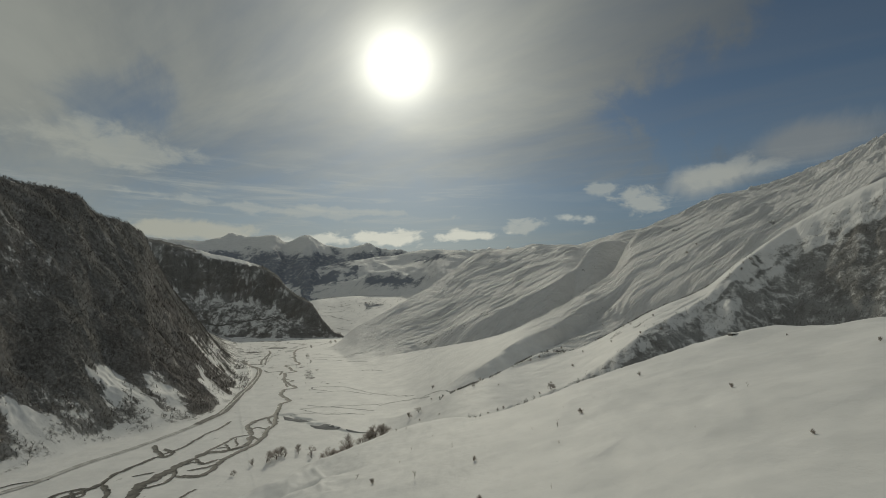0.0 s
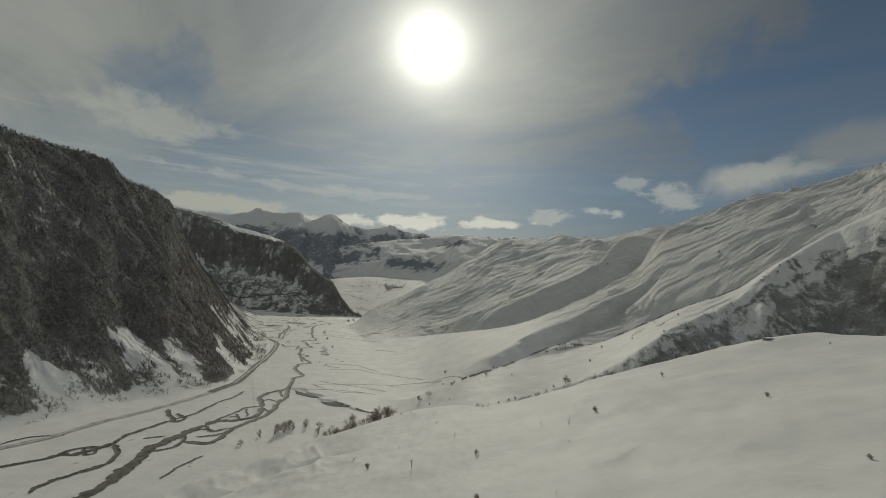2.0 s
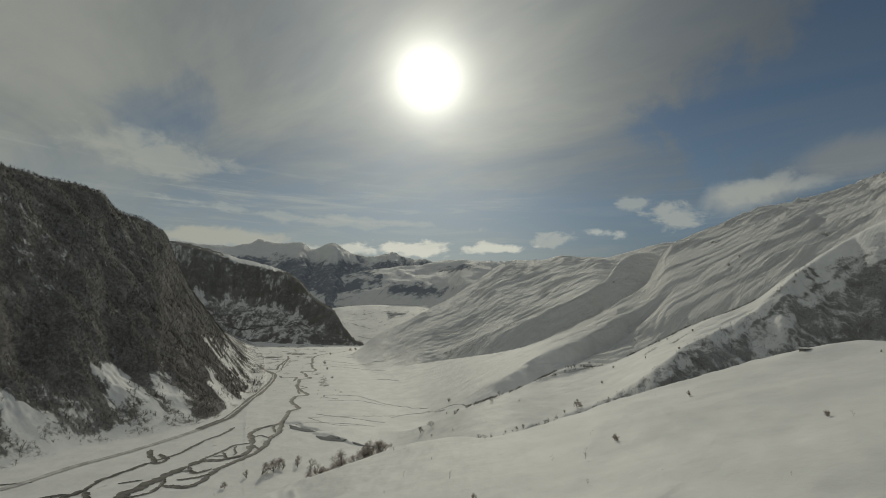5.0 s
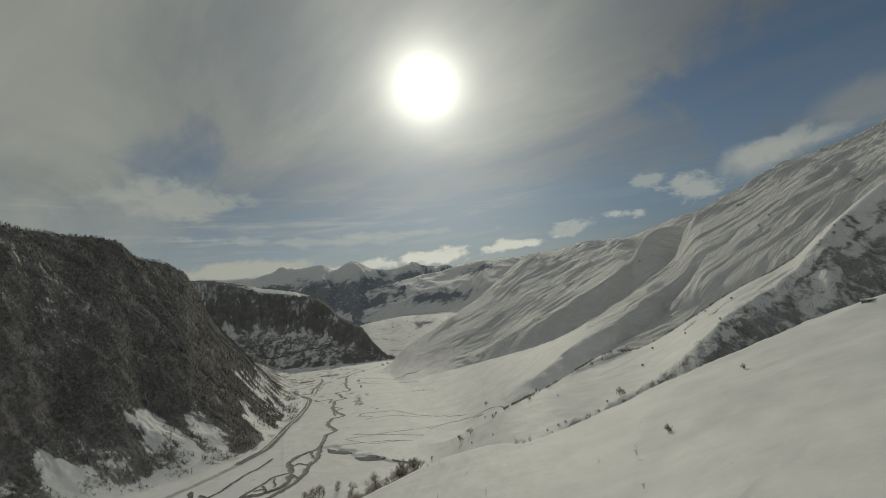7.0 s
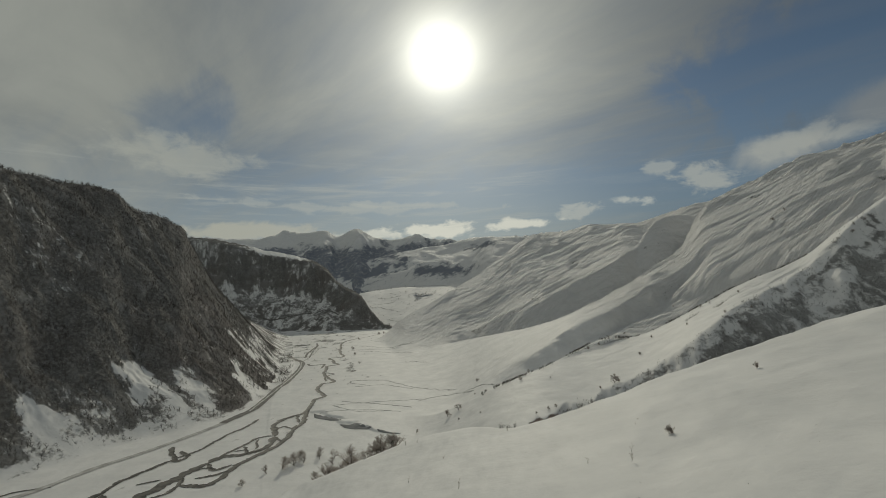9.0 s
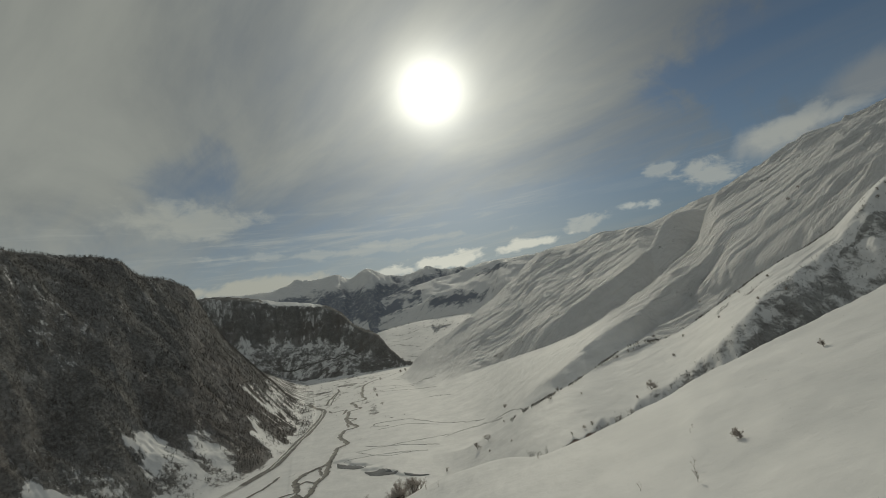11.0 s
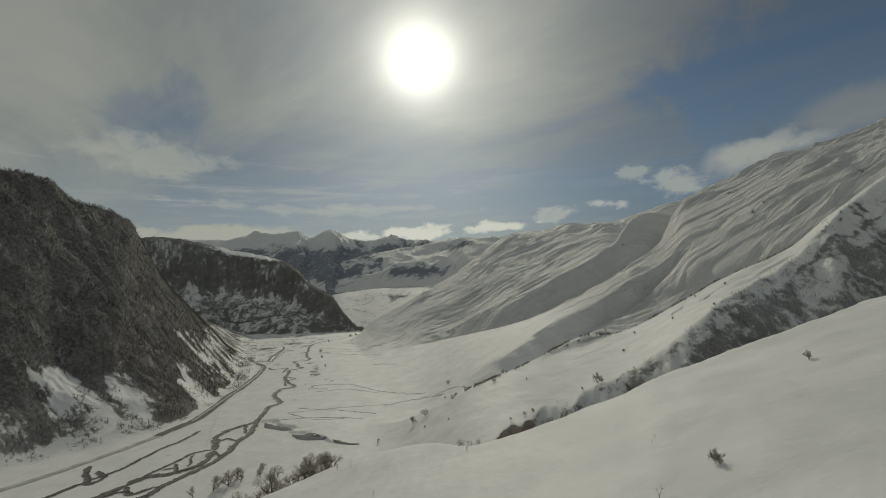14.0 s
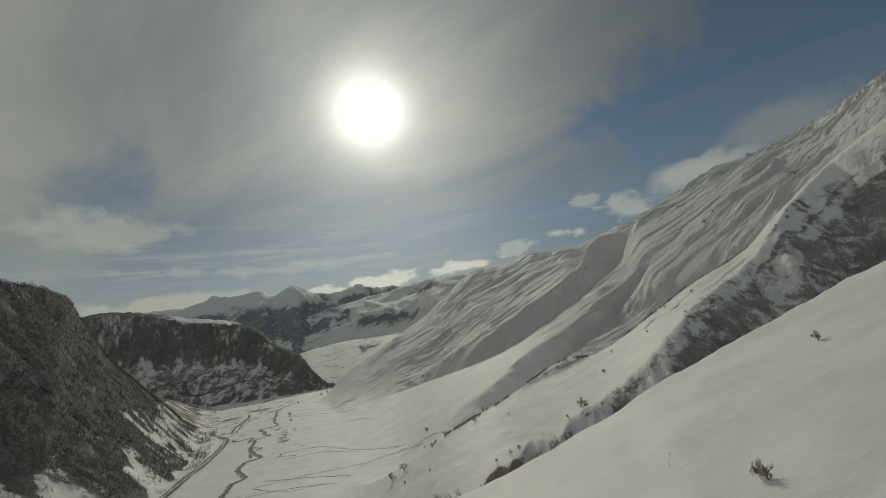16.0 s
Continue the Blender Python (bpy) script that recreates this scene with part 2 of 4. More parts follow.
PACKED = plain_material("packed_road_snow", (0.36, 0.35, 0.33), (0.64, 0.63, 0.61), 0.10, 0.7)
# ditch colour holds the broken shading along the cuts
DITCH = plain_material("muddy_ditch", (0.20, 0.195, 0.185), (0.78, 0.77, 0.75), 0.045, 0.8)
SNOW = plain_material("roof_snow", (0.74, 0.74, 0.73), (0.84, 0.83, 0.81), 1.5, 0.7)
PLANK = plain_material("weathered_planks", (0.16, 0.145, 0.125), (0.32, 0.30, 0.27), 4.0, 0.85)


# ---- ground ----
def lattice(ix, iy, seed):
    """A fixed angle for each lattice corner."""
    h = (ix.astype(np.int64) * 374761393 + iy.astype(np.int64) * 668265263 + seed * 974711) & 0xFFFFFFFF
    h = ((h ^ (h >> 13)) * 1274126177) & 0xFFFFFFFF
    return ((h ^ (h >> 16)) & 0xFFFF) / 65536.0 * 2 * np.pi


def perlin(x, y, seed=0):
    ix, iy = np.floor(x), np.floor(y)
    fx, fy = x - ix, y - iy
    sx, sy = fx * fx * fx * (fx * (fx * 6 - 15) + 10), fy * fy * fy * (fy * (fy * 6 - 15) + 10)

    def corner(a, b):
        g = lattice(ix + a, iy + b, seed)
        return np.cos(g) * (fx - a) + np.sin(g) * (fy - b)

    low = corner(0, 0) * (1 - sx) + corner(1, 0) * sx
    high = corner(0, 1) * (1 - sx) + corner(1, 1) * sx
    return (low * (1 - sy) + high * sy) * 1.5


def fbm(x, y, octaves=4, seed=0, gain=0.5):
    total, amp = 0.0, 1.0
    for k in range(octaves):
        total, amp, x, y = total + amp * perlin(x, y, seed + k), amp * gain, x * 2.03 + 17.1, y * 2.03 - 9.7
    return total


def ridged(x, y, octaves=4, seed=0, gain=0.5):
    total, amp = 0.0, 1.0
    for k in range(octaves):
        total, amp, x, y = total + amp * (1 - 2 * np.abs(perlin(x, y, seed + k))), amp * gain, x * 2.1 + 3.3, y * 2.1 + 8.1
    return total - 0.6


def step(v, a, b):
    s = np.clip((v - a) / (b - a), 0, 1)
    return s * s * (3 - 2 * s)


HUB = (0.0, 70.0)


def polar(line):
    p = np.array(line, float)
    a = np.degrees(np.arctan2(p[:, 0] - HUB[0], p[:, 1] - HUB[1]))
    r = np.hypot(p[:, 0] - HUB[0], p[:, 1] - HUB[1])
    order = np.argsort(a)
    return a[order], r[order], p[order]


def smooth_interp(a, xs, ys):
    """Monotone cubic interpolation."""
    h, d = np.diff(xs), np.diff(ys) / np.diff(xs)
    m = np.zeros(len(xs))
    m[1:-1] = np.where(d[1:] * d[:-1] > 0, 2 * d[1:] * d[:-1] / (d[1:] + d[:-1] + 1e-12), 0)
    m[0], m[-1] = d[0], d[-1]
    q = np.clip(a, xs[0], xs[-1])
    i = np.clip(np.searchsorted(xs, q) - 1, 0, len(xs) - 2)
    t = (q - xs[i]) / h[i]
    return ((2 * t**3 - 3 * t**2 + 1) * ys[i] + (t**3 - 2 * t**2 + t) * h[i] * m[i] + (3 * t**2 - 2 * t**3) * ys[i + 1] + (t**3 - t**2) * h[i] * m[i + 1])


def floor_height(x, y):
    return 6 - 0.035 * np.clip(y, -400, 6000) + np.zeros_like(x)


# crest lines of the landforms
SPUR = [(-125, 700, -26), (-50, 670, 4), (6, 660, 33), (47, 680, 44), (135, 780, 54), (219, 800, 71), (300, 800, 109), (363, 820, 135), (465, 840, 170), (557, 860, 229), (686, 900, 297), (1100, 1000, 470)]
SHOULDER = [(-330, 1250, -50), (-251, 1250, -38), (-135, 1300, -13), (-24, 1200, 20), (69, 1120, 47), (142, 1080, 68), (233, 1150, 96), (330, 1250, 129), (458, 1380, 177), (539, 1450, 226), (660, 1580, 342), (741, 1650, 383), (877, 1720, 439), (1150, 1830, 546), (1344, 1900, 591), (1636, 2000, 674), (1980, 2095, 815), (2300, 2150, 955)]
RIB = [(-151, 1450, -40), (-23, 1380, 35), (61, 1350, 77), (110, 1350, 98), (189, 1350, 110), (221, 1380, 140), (334, 1450, 153), (383, 1500, 176), (456, 1600, 240), (545, 1700, 321), (626, 1780, 355), (734, 1900, 369)]
RANGE = [(-430, 1760, -50), (-385, 1880, 2), (-311, 1995, 42), (-212, 2109, 98), (-87, 2268, 168), (42, 2419, 258), (198, 2560, 362), (311, 2600, 385),
         (403, 2500, 379), (499, 2450, 398), (569, 2450, 392), (670, 2400, 393), (777, 2300, 408), (860, 2200, 435), (1400, 2500, 500)]
CLIFF = [(-1275, 435, 425), (-925, 698, 396), (-821, 741, 385), (-825, 801, 378), (-836, 879, 387), (-802, 959, 375), (-793, 985, 355), (-778, 1069, 333), (-766, 1116, 316), (-742, 1128, 258), (-696, 1132, 183), (-661, 1145, 130), (-625, 1180, 60), (-563, 1170, -12), (-502, 1150, -58)]
CLIFF_FOOT = [(-520, 300), (-479, 454), (-459, 530), (-445, 600), (-415, 650), (-385, 710), (-395, 820), (-445, 1030), (-480, 1120)]
PLATEAU = [(-2040, 2500, 443), (-1772, 2550, 457), (-1574, 2600, 426), (-1426, 2650, 383), (-1110, 2650, 307), (-974, 2600, 243), (-861, 2500, 154), (-708, 2400, 83), (-626, 2300, 11), (-535, 2200, -50)]
FAR_SNOW = [(-1047, 3000, 30), (-889, 3000, 78), (-759, 3100, 97), (-600, 3100, 107), (-281, 3000, 107), (200, 3000, 150)]
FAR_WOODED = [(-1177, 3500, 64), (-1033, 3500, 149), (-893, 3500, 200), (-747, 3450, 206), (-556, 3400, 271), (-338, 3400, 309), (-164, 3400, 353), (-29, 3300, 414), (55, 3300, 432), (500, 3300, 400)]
FAR_TABLE = [(-2000, 3700, 300), (-1555, 3900, 238), (-1341, 3900, 339), (-1136, 3900, 341), (-931, 3900, 367), (-727, 3900, 408), (-433, 3950, 435), (-130, 3950, 489), (500, 3950, 460)]
FAR_PEAKS = [(-2850, 3800, 600), (-2480, 3950, 590), (-2250, 4150, 603), (-2034, 4300, 658), (-1801, 4300, 648), (-1628, 4300, 650), (-1519, 4300, 581), (-1324, 4300, 653), (-1125, 4300, 546),
             (-960, 4300, 516), (-735, 4300, 555), (-576, 4300, 499), (-146, 4300, 475), (700, 4300, 520)]
BROW = [(-230, 150), (-190, 200), (-140, 265), (-125, 292), (-90, 322), (-50, 349), (-20, 345), (10, 315), (36, 316), (60, 319), (83, 333), (110, 337), (146, 346), (187, 354), (210, 340), (228, 275), (280, 150), (290, 40)]


def landform(a, r, line, front, back, curve=1.0, round_by=12.0, end_fall=14.0, wobble=None):
    """Height of a ridge with that crest line: it falls at front towards the hub and at back beyond."""
    xs, rs, p = polar(line)
    rc = sum(smooth_interp(a + k, xs, rs) for k in (-0.8, -0.4, 0, 0.4, 0.8)) / 5
    zc = sum(smooth_interp(a + k, xs, p[:, 2]) for k in (-0.3, 0, 0.3)) / 3
    if wobble is not None:
        zc = zc + wobble
    if isinstance(front, dict):
        f = np.interp(a, list(front), list(front.values()))
    else:
        f = np.interp(a, np.linspace(xs[0], xs[-1], len(front)), front) if isinstance(front, (list, tuple)) else front
    d = r - rc
    soft = np.sqrt(d * d + round_by * round_by) - round_by
    fall = np.where(d < 0, f * soft, back * soft)
    past = np.maximum(xs[0] - a, 0) + np.maximum(a - xs[-1], 0)
    return zc - fall - end_fall * past


def terrain(x, y):
    """Height, cover of scrub (0 to 1) and the landform's number at places of the plan."""
    a = np.degrees(np.arctan2(x - HUB[0], y - HUB[1]))
    r = np.hypot(x - HUB[0], y - HUB[1])
    west, east, close, remote = (a > -17) & (a < 76) & (r > 400) & (r < 3300), (a < -10) & (r > 380) & (r < 3200), r < 640, (r > 2350) & (np.abs(a) < 62)

    def on(mask, func, *fields):
        """func over the fields, worked out only where the mask holds."""
        out = np.zeros_like(x)
        if mask.any():
            out[mask] = func(*(f[mask] for f in fields))
        return out

    floor = floor_height(x, y) + 1.2 * fbm(x / 160, y / 160, 3, 3) * step(np.abs(x + 250 + 0.22 * (y - 600)), 70, 220)
    # low terraces on the plain
    edge = y - (690 - 0.75 * (x + 215)) + 16 * fbm(x / 40, y / 40, 3, 7)
    floor = floor + 2.4 * step(edge, -4, 4) * (1 - step(edge, 6, 120)) * step(x, -285, -262) * step(-x, 120, 165)

    # the near slope, a tilted plane that breaks off at a brow
    bx, br, _ = polar([(*p, 0.0) for p in BROW])
    brow = smooth_interp(a, bx, br)
    steep = np.interp(a, [-60, -25, -8, 0, 20, 45], [0.36, 0.36, 0.40, 0.62, 0.68, 0.6])
    plane = 132.2 + 0.2754 * x - 0.1245 * y
    over = np.maximum(r - brow, 0)
    near = plane - steep * (np.sqrt(over * over + 64) - 8) + on(close, lambda x, y: 1.6 * fbm(x / 120, y / 90, 3, 9) + 1.0 * fbm(x / 50, y / 50, 3, 11) + 0.25 * fbm(x / 9, y / 16, 2, 15), x, y)
    near = near + 2.6 * np.exp(-(((x - 192) / 30) ** 2 + ((y - 326) / 18) ** 2))

    # hummocks and hollows where the slope drops to the river
    hollow = step(-a, 14, 24) * (1 - step(-a, 60, 80)) * step(r, 110, 190) * (1 - step(r, 330, 420))
    near = near + hollow * on(close & (a < -12), lambda x, y: 1.3 * ridged((x + y) / 60, (x - y) / 95, 3, 135) + 0.8 * fbm(x / 16, y / 16, 3, 137), x, y)

    # a gully cut across the lower slope, and a trodden line that leads to it
    along, cross = 0.80 * (x + 135) + 0.60 * (y - 215), 0.80 * (y - 215) - 0.60 * (x + 135)
    cross = cross + on(close, lambda x, y: 5 * fbm(x / 22, y / 22, 3, 139), x, y)
    near = near - 8.0 * step(cross, -4, 3) * (1 - np.clip((cross - 3) / 46, 0, 1)) * step(along, -40, 0) * (1 - step(along, 62, 92))
    along, cross = 0.364 * (x + 101) - 0.931 * (y - 305), 0.931 * (x + 101) + 0.364 * (y - 305)
    near = near + 0.7 * np.exp(-(((cross - 3 * np.sin(along / 17)) / 1.6) ** 2)) * step(along, 0, 6) * (1 - step(along, 70, 90))

    # a low wind scarp on the open slope
    across, along = -0.503 * (x - 41) + 0.865 * (y - 173), 0.865 * (x - 41) + 0.503 * (y - 173)
    near = near + 0.32 * step(across + 0.6 * np.sin(along / 3.1), -1.3, 1.3) * (1 - step(across, 3, 26)) * step(along, -8, 4) * (1 - step(along, 30, 42))

    # folds that run down the western slopes
    lie = np.radians(np.interp(a, [-15, 10, 35, 46], [49, 51, 60, 62]))
    u, v = x * np.sin(lie) + y * np.cos(lie), y * np.sin(lie) - x * np.cos(lie)
    bend = on(west, lambda x, y: 34 * fbm(x / 320, y / 320, 3, 21) + 4 * fbm(x / 60, y / 60, 3, 23), x, y)
    folds = on(west, lambda u, v, bend: ridged((v + bend) / 84, u / 900, 5, 25, 0.58), u, v, bend)
    rills = on(west, lambda u, v, bend: ridged((v + 0.8 * bend) / 27, u / 360, 4, 27, 0.68), u, v, bend)
    wide = on(west, lambda u, v: fbm(v / 180, u / 900, 3, 29), u, v)
    swell = 0.35 + 1.1 * step(on(west, lambda x, y: fbm(x / 260, y / 260, 3, 31), x, y), -0.35, 0.45)
    folds, rills = folds * swell, rills * (0.5 + 0.5 * swell)
    rough = on(west, lambda x, y: fbm(x / 30, y / 30, 3, 33), x, y)
    k = np.clip(r / 900, 0.6, 2.6)
    lip = np.interp(a, [-14, -4, 0.8, 5, 8.7, 13.3, 20, 25, 30, 35, 40, 50], [330, 400, 425, 452, 496, 544, 590, 655, 760, 890, 1060, 1100])
    lip = lip + 14 * fbm(a / 3.0, a * 0, 3, 35)
    under = np.maximum(lip - r, 0)
    spur = landform(a, r, SPUR, [0.03, 0.04, 0.05, 0.06, 0.07, 0.08, 0.10, 0.13, 0.16, 0.2, 0.2], 0.45, round_by=10)
    spur = spur - 0.60 * step(a, -3, 2.5) * (np.sqrt(under * under + 225) - 15) + step(under, 5, 60) * step(a, 14, 20) * on(west & (a > 13) & (r < 1200), lambda a, r, x, y: 3.5 * ridged((0.45 * x + 0.9 * y) / 60, (0.9 * x - 0.45 * y) / 240, 3, 37) + 4 * fbm(x / 40, y / 40, 4, 39), a, r, x, y)
    spur = spur + (1.2 * wide + (0.35 + 1.2 * step(a, 22, 31)) * rills + 1.5 * step(a, 22, 31) * folds) * step(r, 450, 700) + 0.5 * rough
    shoulder = landform(a, r, SHOULDER, {-13: 0.0, 0: 0.03, 8: 0.06, 12: 0.08, 16: 0.14, 19: 0.22, 22: 0.37, 23: 0.42, 24: 0.445, 26: 0.425, 45: 0.40}, 0.5, round_by=14)
    hx, hr, hp = polar(SHOULDER)
    top_r = sum(smooth_interp(a + k, hx, hr) for k in (-0.8, -0.4, 0, 0.4, 0.8)) / 5
    top_z = sum(smooth_interp(a + k, hx, hp[:, 2]) for k in (-0.6, -0.3, 0, 0.3, 0.6)) / 5
    foot_z = smooth_interp(a, np.array([8.0, 14, 18, 22, 26, 32, 40, 50]), np.array([70.0, 90, 100, 108, 122, 148, 185, 240]))
    up = (r - 980) / np.maximum(top_r - 980, 60)
    flank = foot_z + (top_z - foot_z) * np.where(up < 0, 1.4 * up, np.abs(up) ** 0.68)
    blend = step(a, 12, 18) * (r < top_r)
    shoulder = shoulder * (1 - blend) + (np.minimum(flank, top_z) - 4 * np.exp(-((r - top_r) / 25) ** 2)) * blend
    shoulder = shoulder + k * (4.4 * folds + 2.0 * wide + 0.25 * rough) * step(a, 4, 18) + 3.0 * k * rills * (0.15 + 0.85 * step(a, 3, 17))
    # a shaded bank faces the bush-lined crest across a shallow gully
    bank_r = np.interp(a, [-4, 0, 2.1, 7.2, 12.9, 18.3, 24], [690, 696, 706, 734, 824, 1018, 1170]) + on(west, lambda x, y: 22 * fbm(x / 90, y / 90, 3, 131), x, y)
    bank_h = np.interp(a, [-3, 3, 8, 18, 26], [0, 10, 19, 22, 0])
    shoulder = shoulder + bank_h * (step(r, bank_r - 26, bank_r + 30) - step(r, bank_r + 34, bank_r + 360)) - 0.5 * bank_h * np.exp(-(((r - bank_r + 34) / 28) ** 2))
    rib = landform(a, r, RIB, [0.25, 0.4, 0.7, 0.75, 0.75, 0.6, 0.65, 0.65], 0.12, round_by=6) + (2.5 * folds + 2.0 * rills) * step(a, -5, 2) * (1 - step(a, 15, 17))
    high = landform(a, r, RANGE, [0.06, 0.10, 0.15, 0.22, 0.27, 0.30, 0.31, 0.32, 0.34, 0.36, 0.36], 0.6, round_by=18, wobble=on(west, lambda x, y: 2.5 * fbm(x / 60, y / 60, 4, 41), x, y))
    gx, gr, _ = polar(RANGE)
    ix, ir, _ = polar(RIB)
    apron = -51 + 0.408 * x + 0.0713 * y - 40 * (1 - step(a, -4, 4)) - 260 * step(a, 15, 25)
    lap = np.clip(0.5 + 0.5 * (apron - high) / 40, 0, 1)
    high = np.where((a > -6) & (r < smooth_interp(a, gx, gr) - 60), high * (1 - lap) + apron * lap + 40 * lap * (1 - lap), high)
    brink = smooth_interp(a, ix, ir) - 25 + on(west, lambda u, v: 34 * fbm(v / 90, u / 600, 3, 141), u, v)
    high = high - (0.42 + 0.28 * step(a, 7, 12)) * np.maximum(brink - r, 0) * step(a, -7, -3)
    high = high + k * (3.4 * folds + 1.8 * wide + 0.1 * rough + 2.6 * rills) * step(a, -14, -4) * (0.45 + 0.55 * step(np.abs(smooth_interp(a, gx, gr) - r), 20, 220))

    # the wooded cliffs across the river
    slide = y + 0.35 * x + on(east, lambda x, y: 30 * fbm(x / 150, y / 150, 3, 51), x, y)
    gully = on(east, lambda q, x: ridged(q / 75, x / 420, 4, 53, 0.55), slide, x)
    crag = on(east, lambda x, y: fbm(x / 70, y / 70, 5, 57, 0.55), x, y)
    cx, cr, cp = polar(CLIFF)
    fx, fr, _ = polar([(*p, 0.0) for p in CLIFF_FOOT])
    rc, zc = smooth_interp(a, cx, cr), smooth_interp(a, cx, cp[:, 2])
    rf = smooth_interp(a, fx, fr)
    s = (r - rf) / np.maximum(rc - rf, 30)
    rise = np.where(s < 0, s * 0.7, np.where(s < 1, 0.62 * s + 0.38 * step(s, 0.0, 1.0), 1 - 0.25 * (s - 1)))
    cliff = floor + np.maximum(zc - floor, 3) * rise - 10 * np.maximum(a - cx[-1], 0)
    mid = step(s, 0.02, 0.25) * (1 - step(s, 0.88, 1.05)) * np.clip((zc + 30) / 200, 0, 1)
    cliff = cliff + mid * (5 * gully + 7.5 * crag) + 4 * step(s, 0.9, 1.0) * crag * np.clip((zc + 30) / 200, 0, 1)

    px, pr, pp = polar(PLATEAU)
    prc, pzc = smooth_interp(a, px, pr), smooth_interp(a, px, pp[:, 2]) + 5.0 * fbm(a / 1.3, a * 0, 5, 65, 0.6)
    q = np.clip((pzc + 70) / 300, 0, 1.4)
    d = (prc - r) / (420 * np.clip(q, 0.12, 1))
    cap = step(a, -30.5, -28.5) * (1 - step(a, -25, -22.5))
    rim = 0.17 + (0.04 + 0.07 * fbm(a / 0.7, a * 0, 4, 129)) * cap
    fall = np.where(d < 0, -0.15 * d, np.where(d < rim, 0.32 * d, np.where(d < 0.5, 0.32 * rim + (0.562 - 0.32 * rim) / (0.5 - rim) * (d - rim), 0.562 + 0.7 * (d - 0.5))))
    plateau = pzc - np.maximum(pzc + 78, 4) * np.clip(fall, 0, 1.6) - 60 * np.maximum(-d, 0) * 0.2 - 12 * np.maximum(a - px[-1], 0)
    plateau = plateau + q * step(d, rim - 0.02, rim + 0.08) * (1 - 0.8 * step(d, 0.42, 0.6)) * on(east, lambda a, r, x, y: 20 * ridged(a / 1.9, r / 700, 4, 61) + 20 * fbm(x / 90, y / 90, 5, 63), a, r, x, y)

    far_snow = landform(a, r, FAR_SNOW, 0.24, 0.05, round_by=20) + on(remote, lambda x, y: 1.5 * fbm(x / 160, y / 160, 3, 71), x, y)
    far_wooded = landform(a, r, FAR_WOODED, 0.50, 0.15, round_by=15) + on(remote, lambda x, y: 8 * ridged((x + y) / 300, (y - x) / 500, 4, 73), x, y)
    far_table = landform(a, r, FAR_TABLE, 0.45, 0.1, round_by=20) + on(remote, lambda x, y: 10 * ridged(x / 300, y / 300, 4, 77, 0.5), x, y)
    far_peaks = landform(a, r, FAR_PEAKS, 0.60, 0.5, round_by=40) + 12 + on(remote, lambda x, y, r: 34 * (ridged((x + 0.5 * y) / 260, (y - 0.5 * x) / 420, 5, 81, 0.5) - 0.3) * step(np.abs(r - 4480), 0, 260), x, y, r)

    stack = np.stack([floor, near, spur, shoulder, rib, high, cliff, plateau, far_snow, far_wooded, far_table, far_peaks])
    stack[6] = np.where(a > -20, -500, stack[6])
    sx, sr, _ = polar(SPUR)
    stack[3:6] -= 0.9 * np.maximum(smooth_interp(a, sx, sr) - r, 0) * step(a, -10, 0)
    stack[7] = np.where((a > -8) | (r < 1500), -500, stack[7])
    stack[2:6] = np.where((a < -22) | (np.abs(a) > 75) | (r < 300), -500, stack[2:6])
    stack[8:] = np.where((r < 2350) | (np.abs(a) > 60), -500, stack[8:])
    kind = stack.argmax(0)
    z = stack[0]
    for form, soft in zip(stack[1:], (3.0, 10.0, 12.0, 5.0, 14.0, 4.0, 5.0, 15.0, 15.0, 15.0, 15.0)):
        h = np.clip(0.5 + 0.5 * (form - z) / soft, 0, 1)
        z = z * (1 - h) + form * h + soft * h * (1 - h)

    # where woods, scrub and rock show through the snow
    patchy = fbm(x / 45, y / 45, 4, 91)
    broad = fbm(x / 160, y / 160, 3, 95)
    speck = on(west & (r < 1300), lambda x, y: fbm(x / 13, y / 13, 3, 93), x, y)
    cover = np.zeros_like(x)
    river = np.abs(x + np.interp(y, [300, 600, 760, 900, 1100, 1300, 1700, 2200], [310, 290, 292, 330, 400, 450, 545, 600]))
    flecks = step(on(r < 2400, lambda x, y: fbm(x / 14, y / 26, 3, 101), x, y), 0.25, 0.7) * (1 - step(river, 40, 110))
    tangle = step(y, 1150, 1250) * (1 - step(y, 1800, 1950)) * (1 - step(np.abs(x + 0.37 * y + 60), 20, 130)) * step(on(east, lambda x, y: fbm(x / 40, y / 60, 3, 103), x, y), 0.0, 0.4)
    drift = step(on(r < 2000, lambda x, y: fbm((x + 0.2 * y) / 70, (y - 0.2 * x) / 9, 3, 105), x, y), 0.2, 0.9) * step(x, -330 - 0.2 * (y - 700), -230 - 0.2 * (y - 700))
    # riverbank: its brush, and the shadows of the bank laid in as cover
    bank = (1 - step(np.abs(x + 0.49 * y + 10 * perlin(y / 60, y * 0 + 0.3, 107) - 210 - 0.04 * (y - 1200)), 6, 34)) * step(y, 930, 1000) * (1 - step(y, 1500, 1580))
    bank = bank * step(on(r < 2400, lambda x, y: fbm(x / 22, y / 70, 4, 109), x, y), -0.05, 0.5)
    clutter = step(-a, 16, 19) * step(r, 1450, 1700) * step(fbm(x / 60, y / 90, 4, 119), 0.05, 0.5)
    tangle = np.maximum(tangle, bank)
    cover = np.where(kind == 0, 0.30 * flecks + 0.50 * tangle + 0.28 * drift + 0.55 * clutter, cover)
    chute = on(east, lambda q, x: ridged(q / 60, x / 600, 3, 97, 0.5), slide, x)
    stray = a + on(east, lambda x, y: 0.9 * fbm(x / 55, y / 55, 4, 113), x, y)
    fan = np.zeros_like(x)
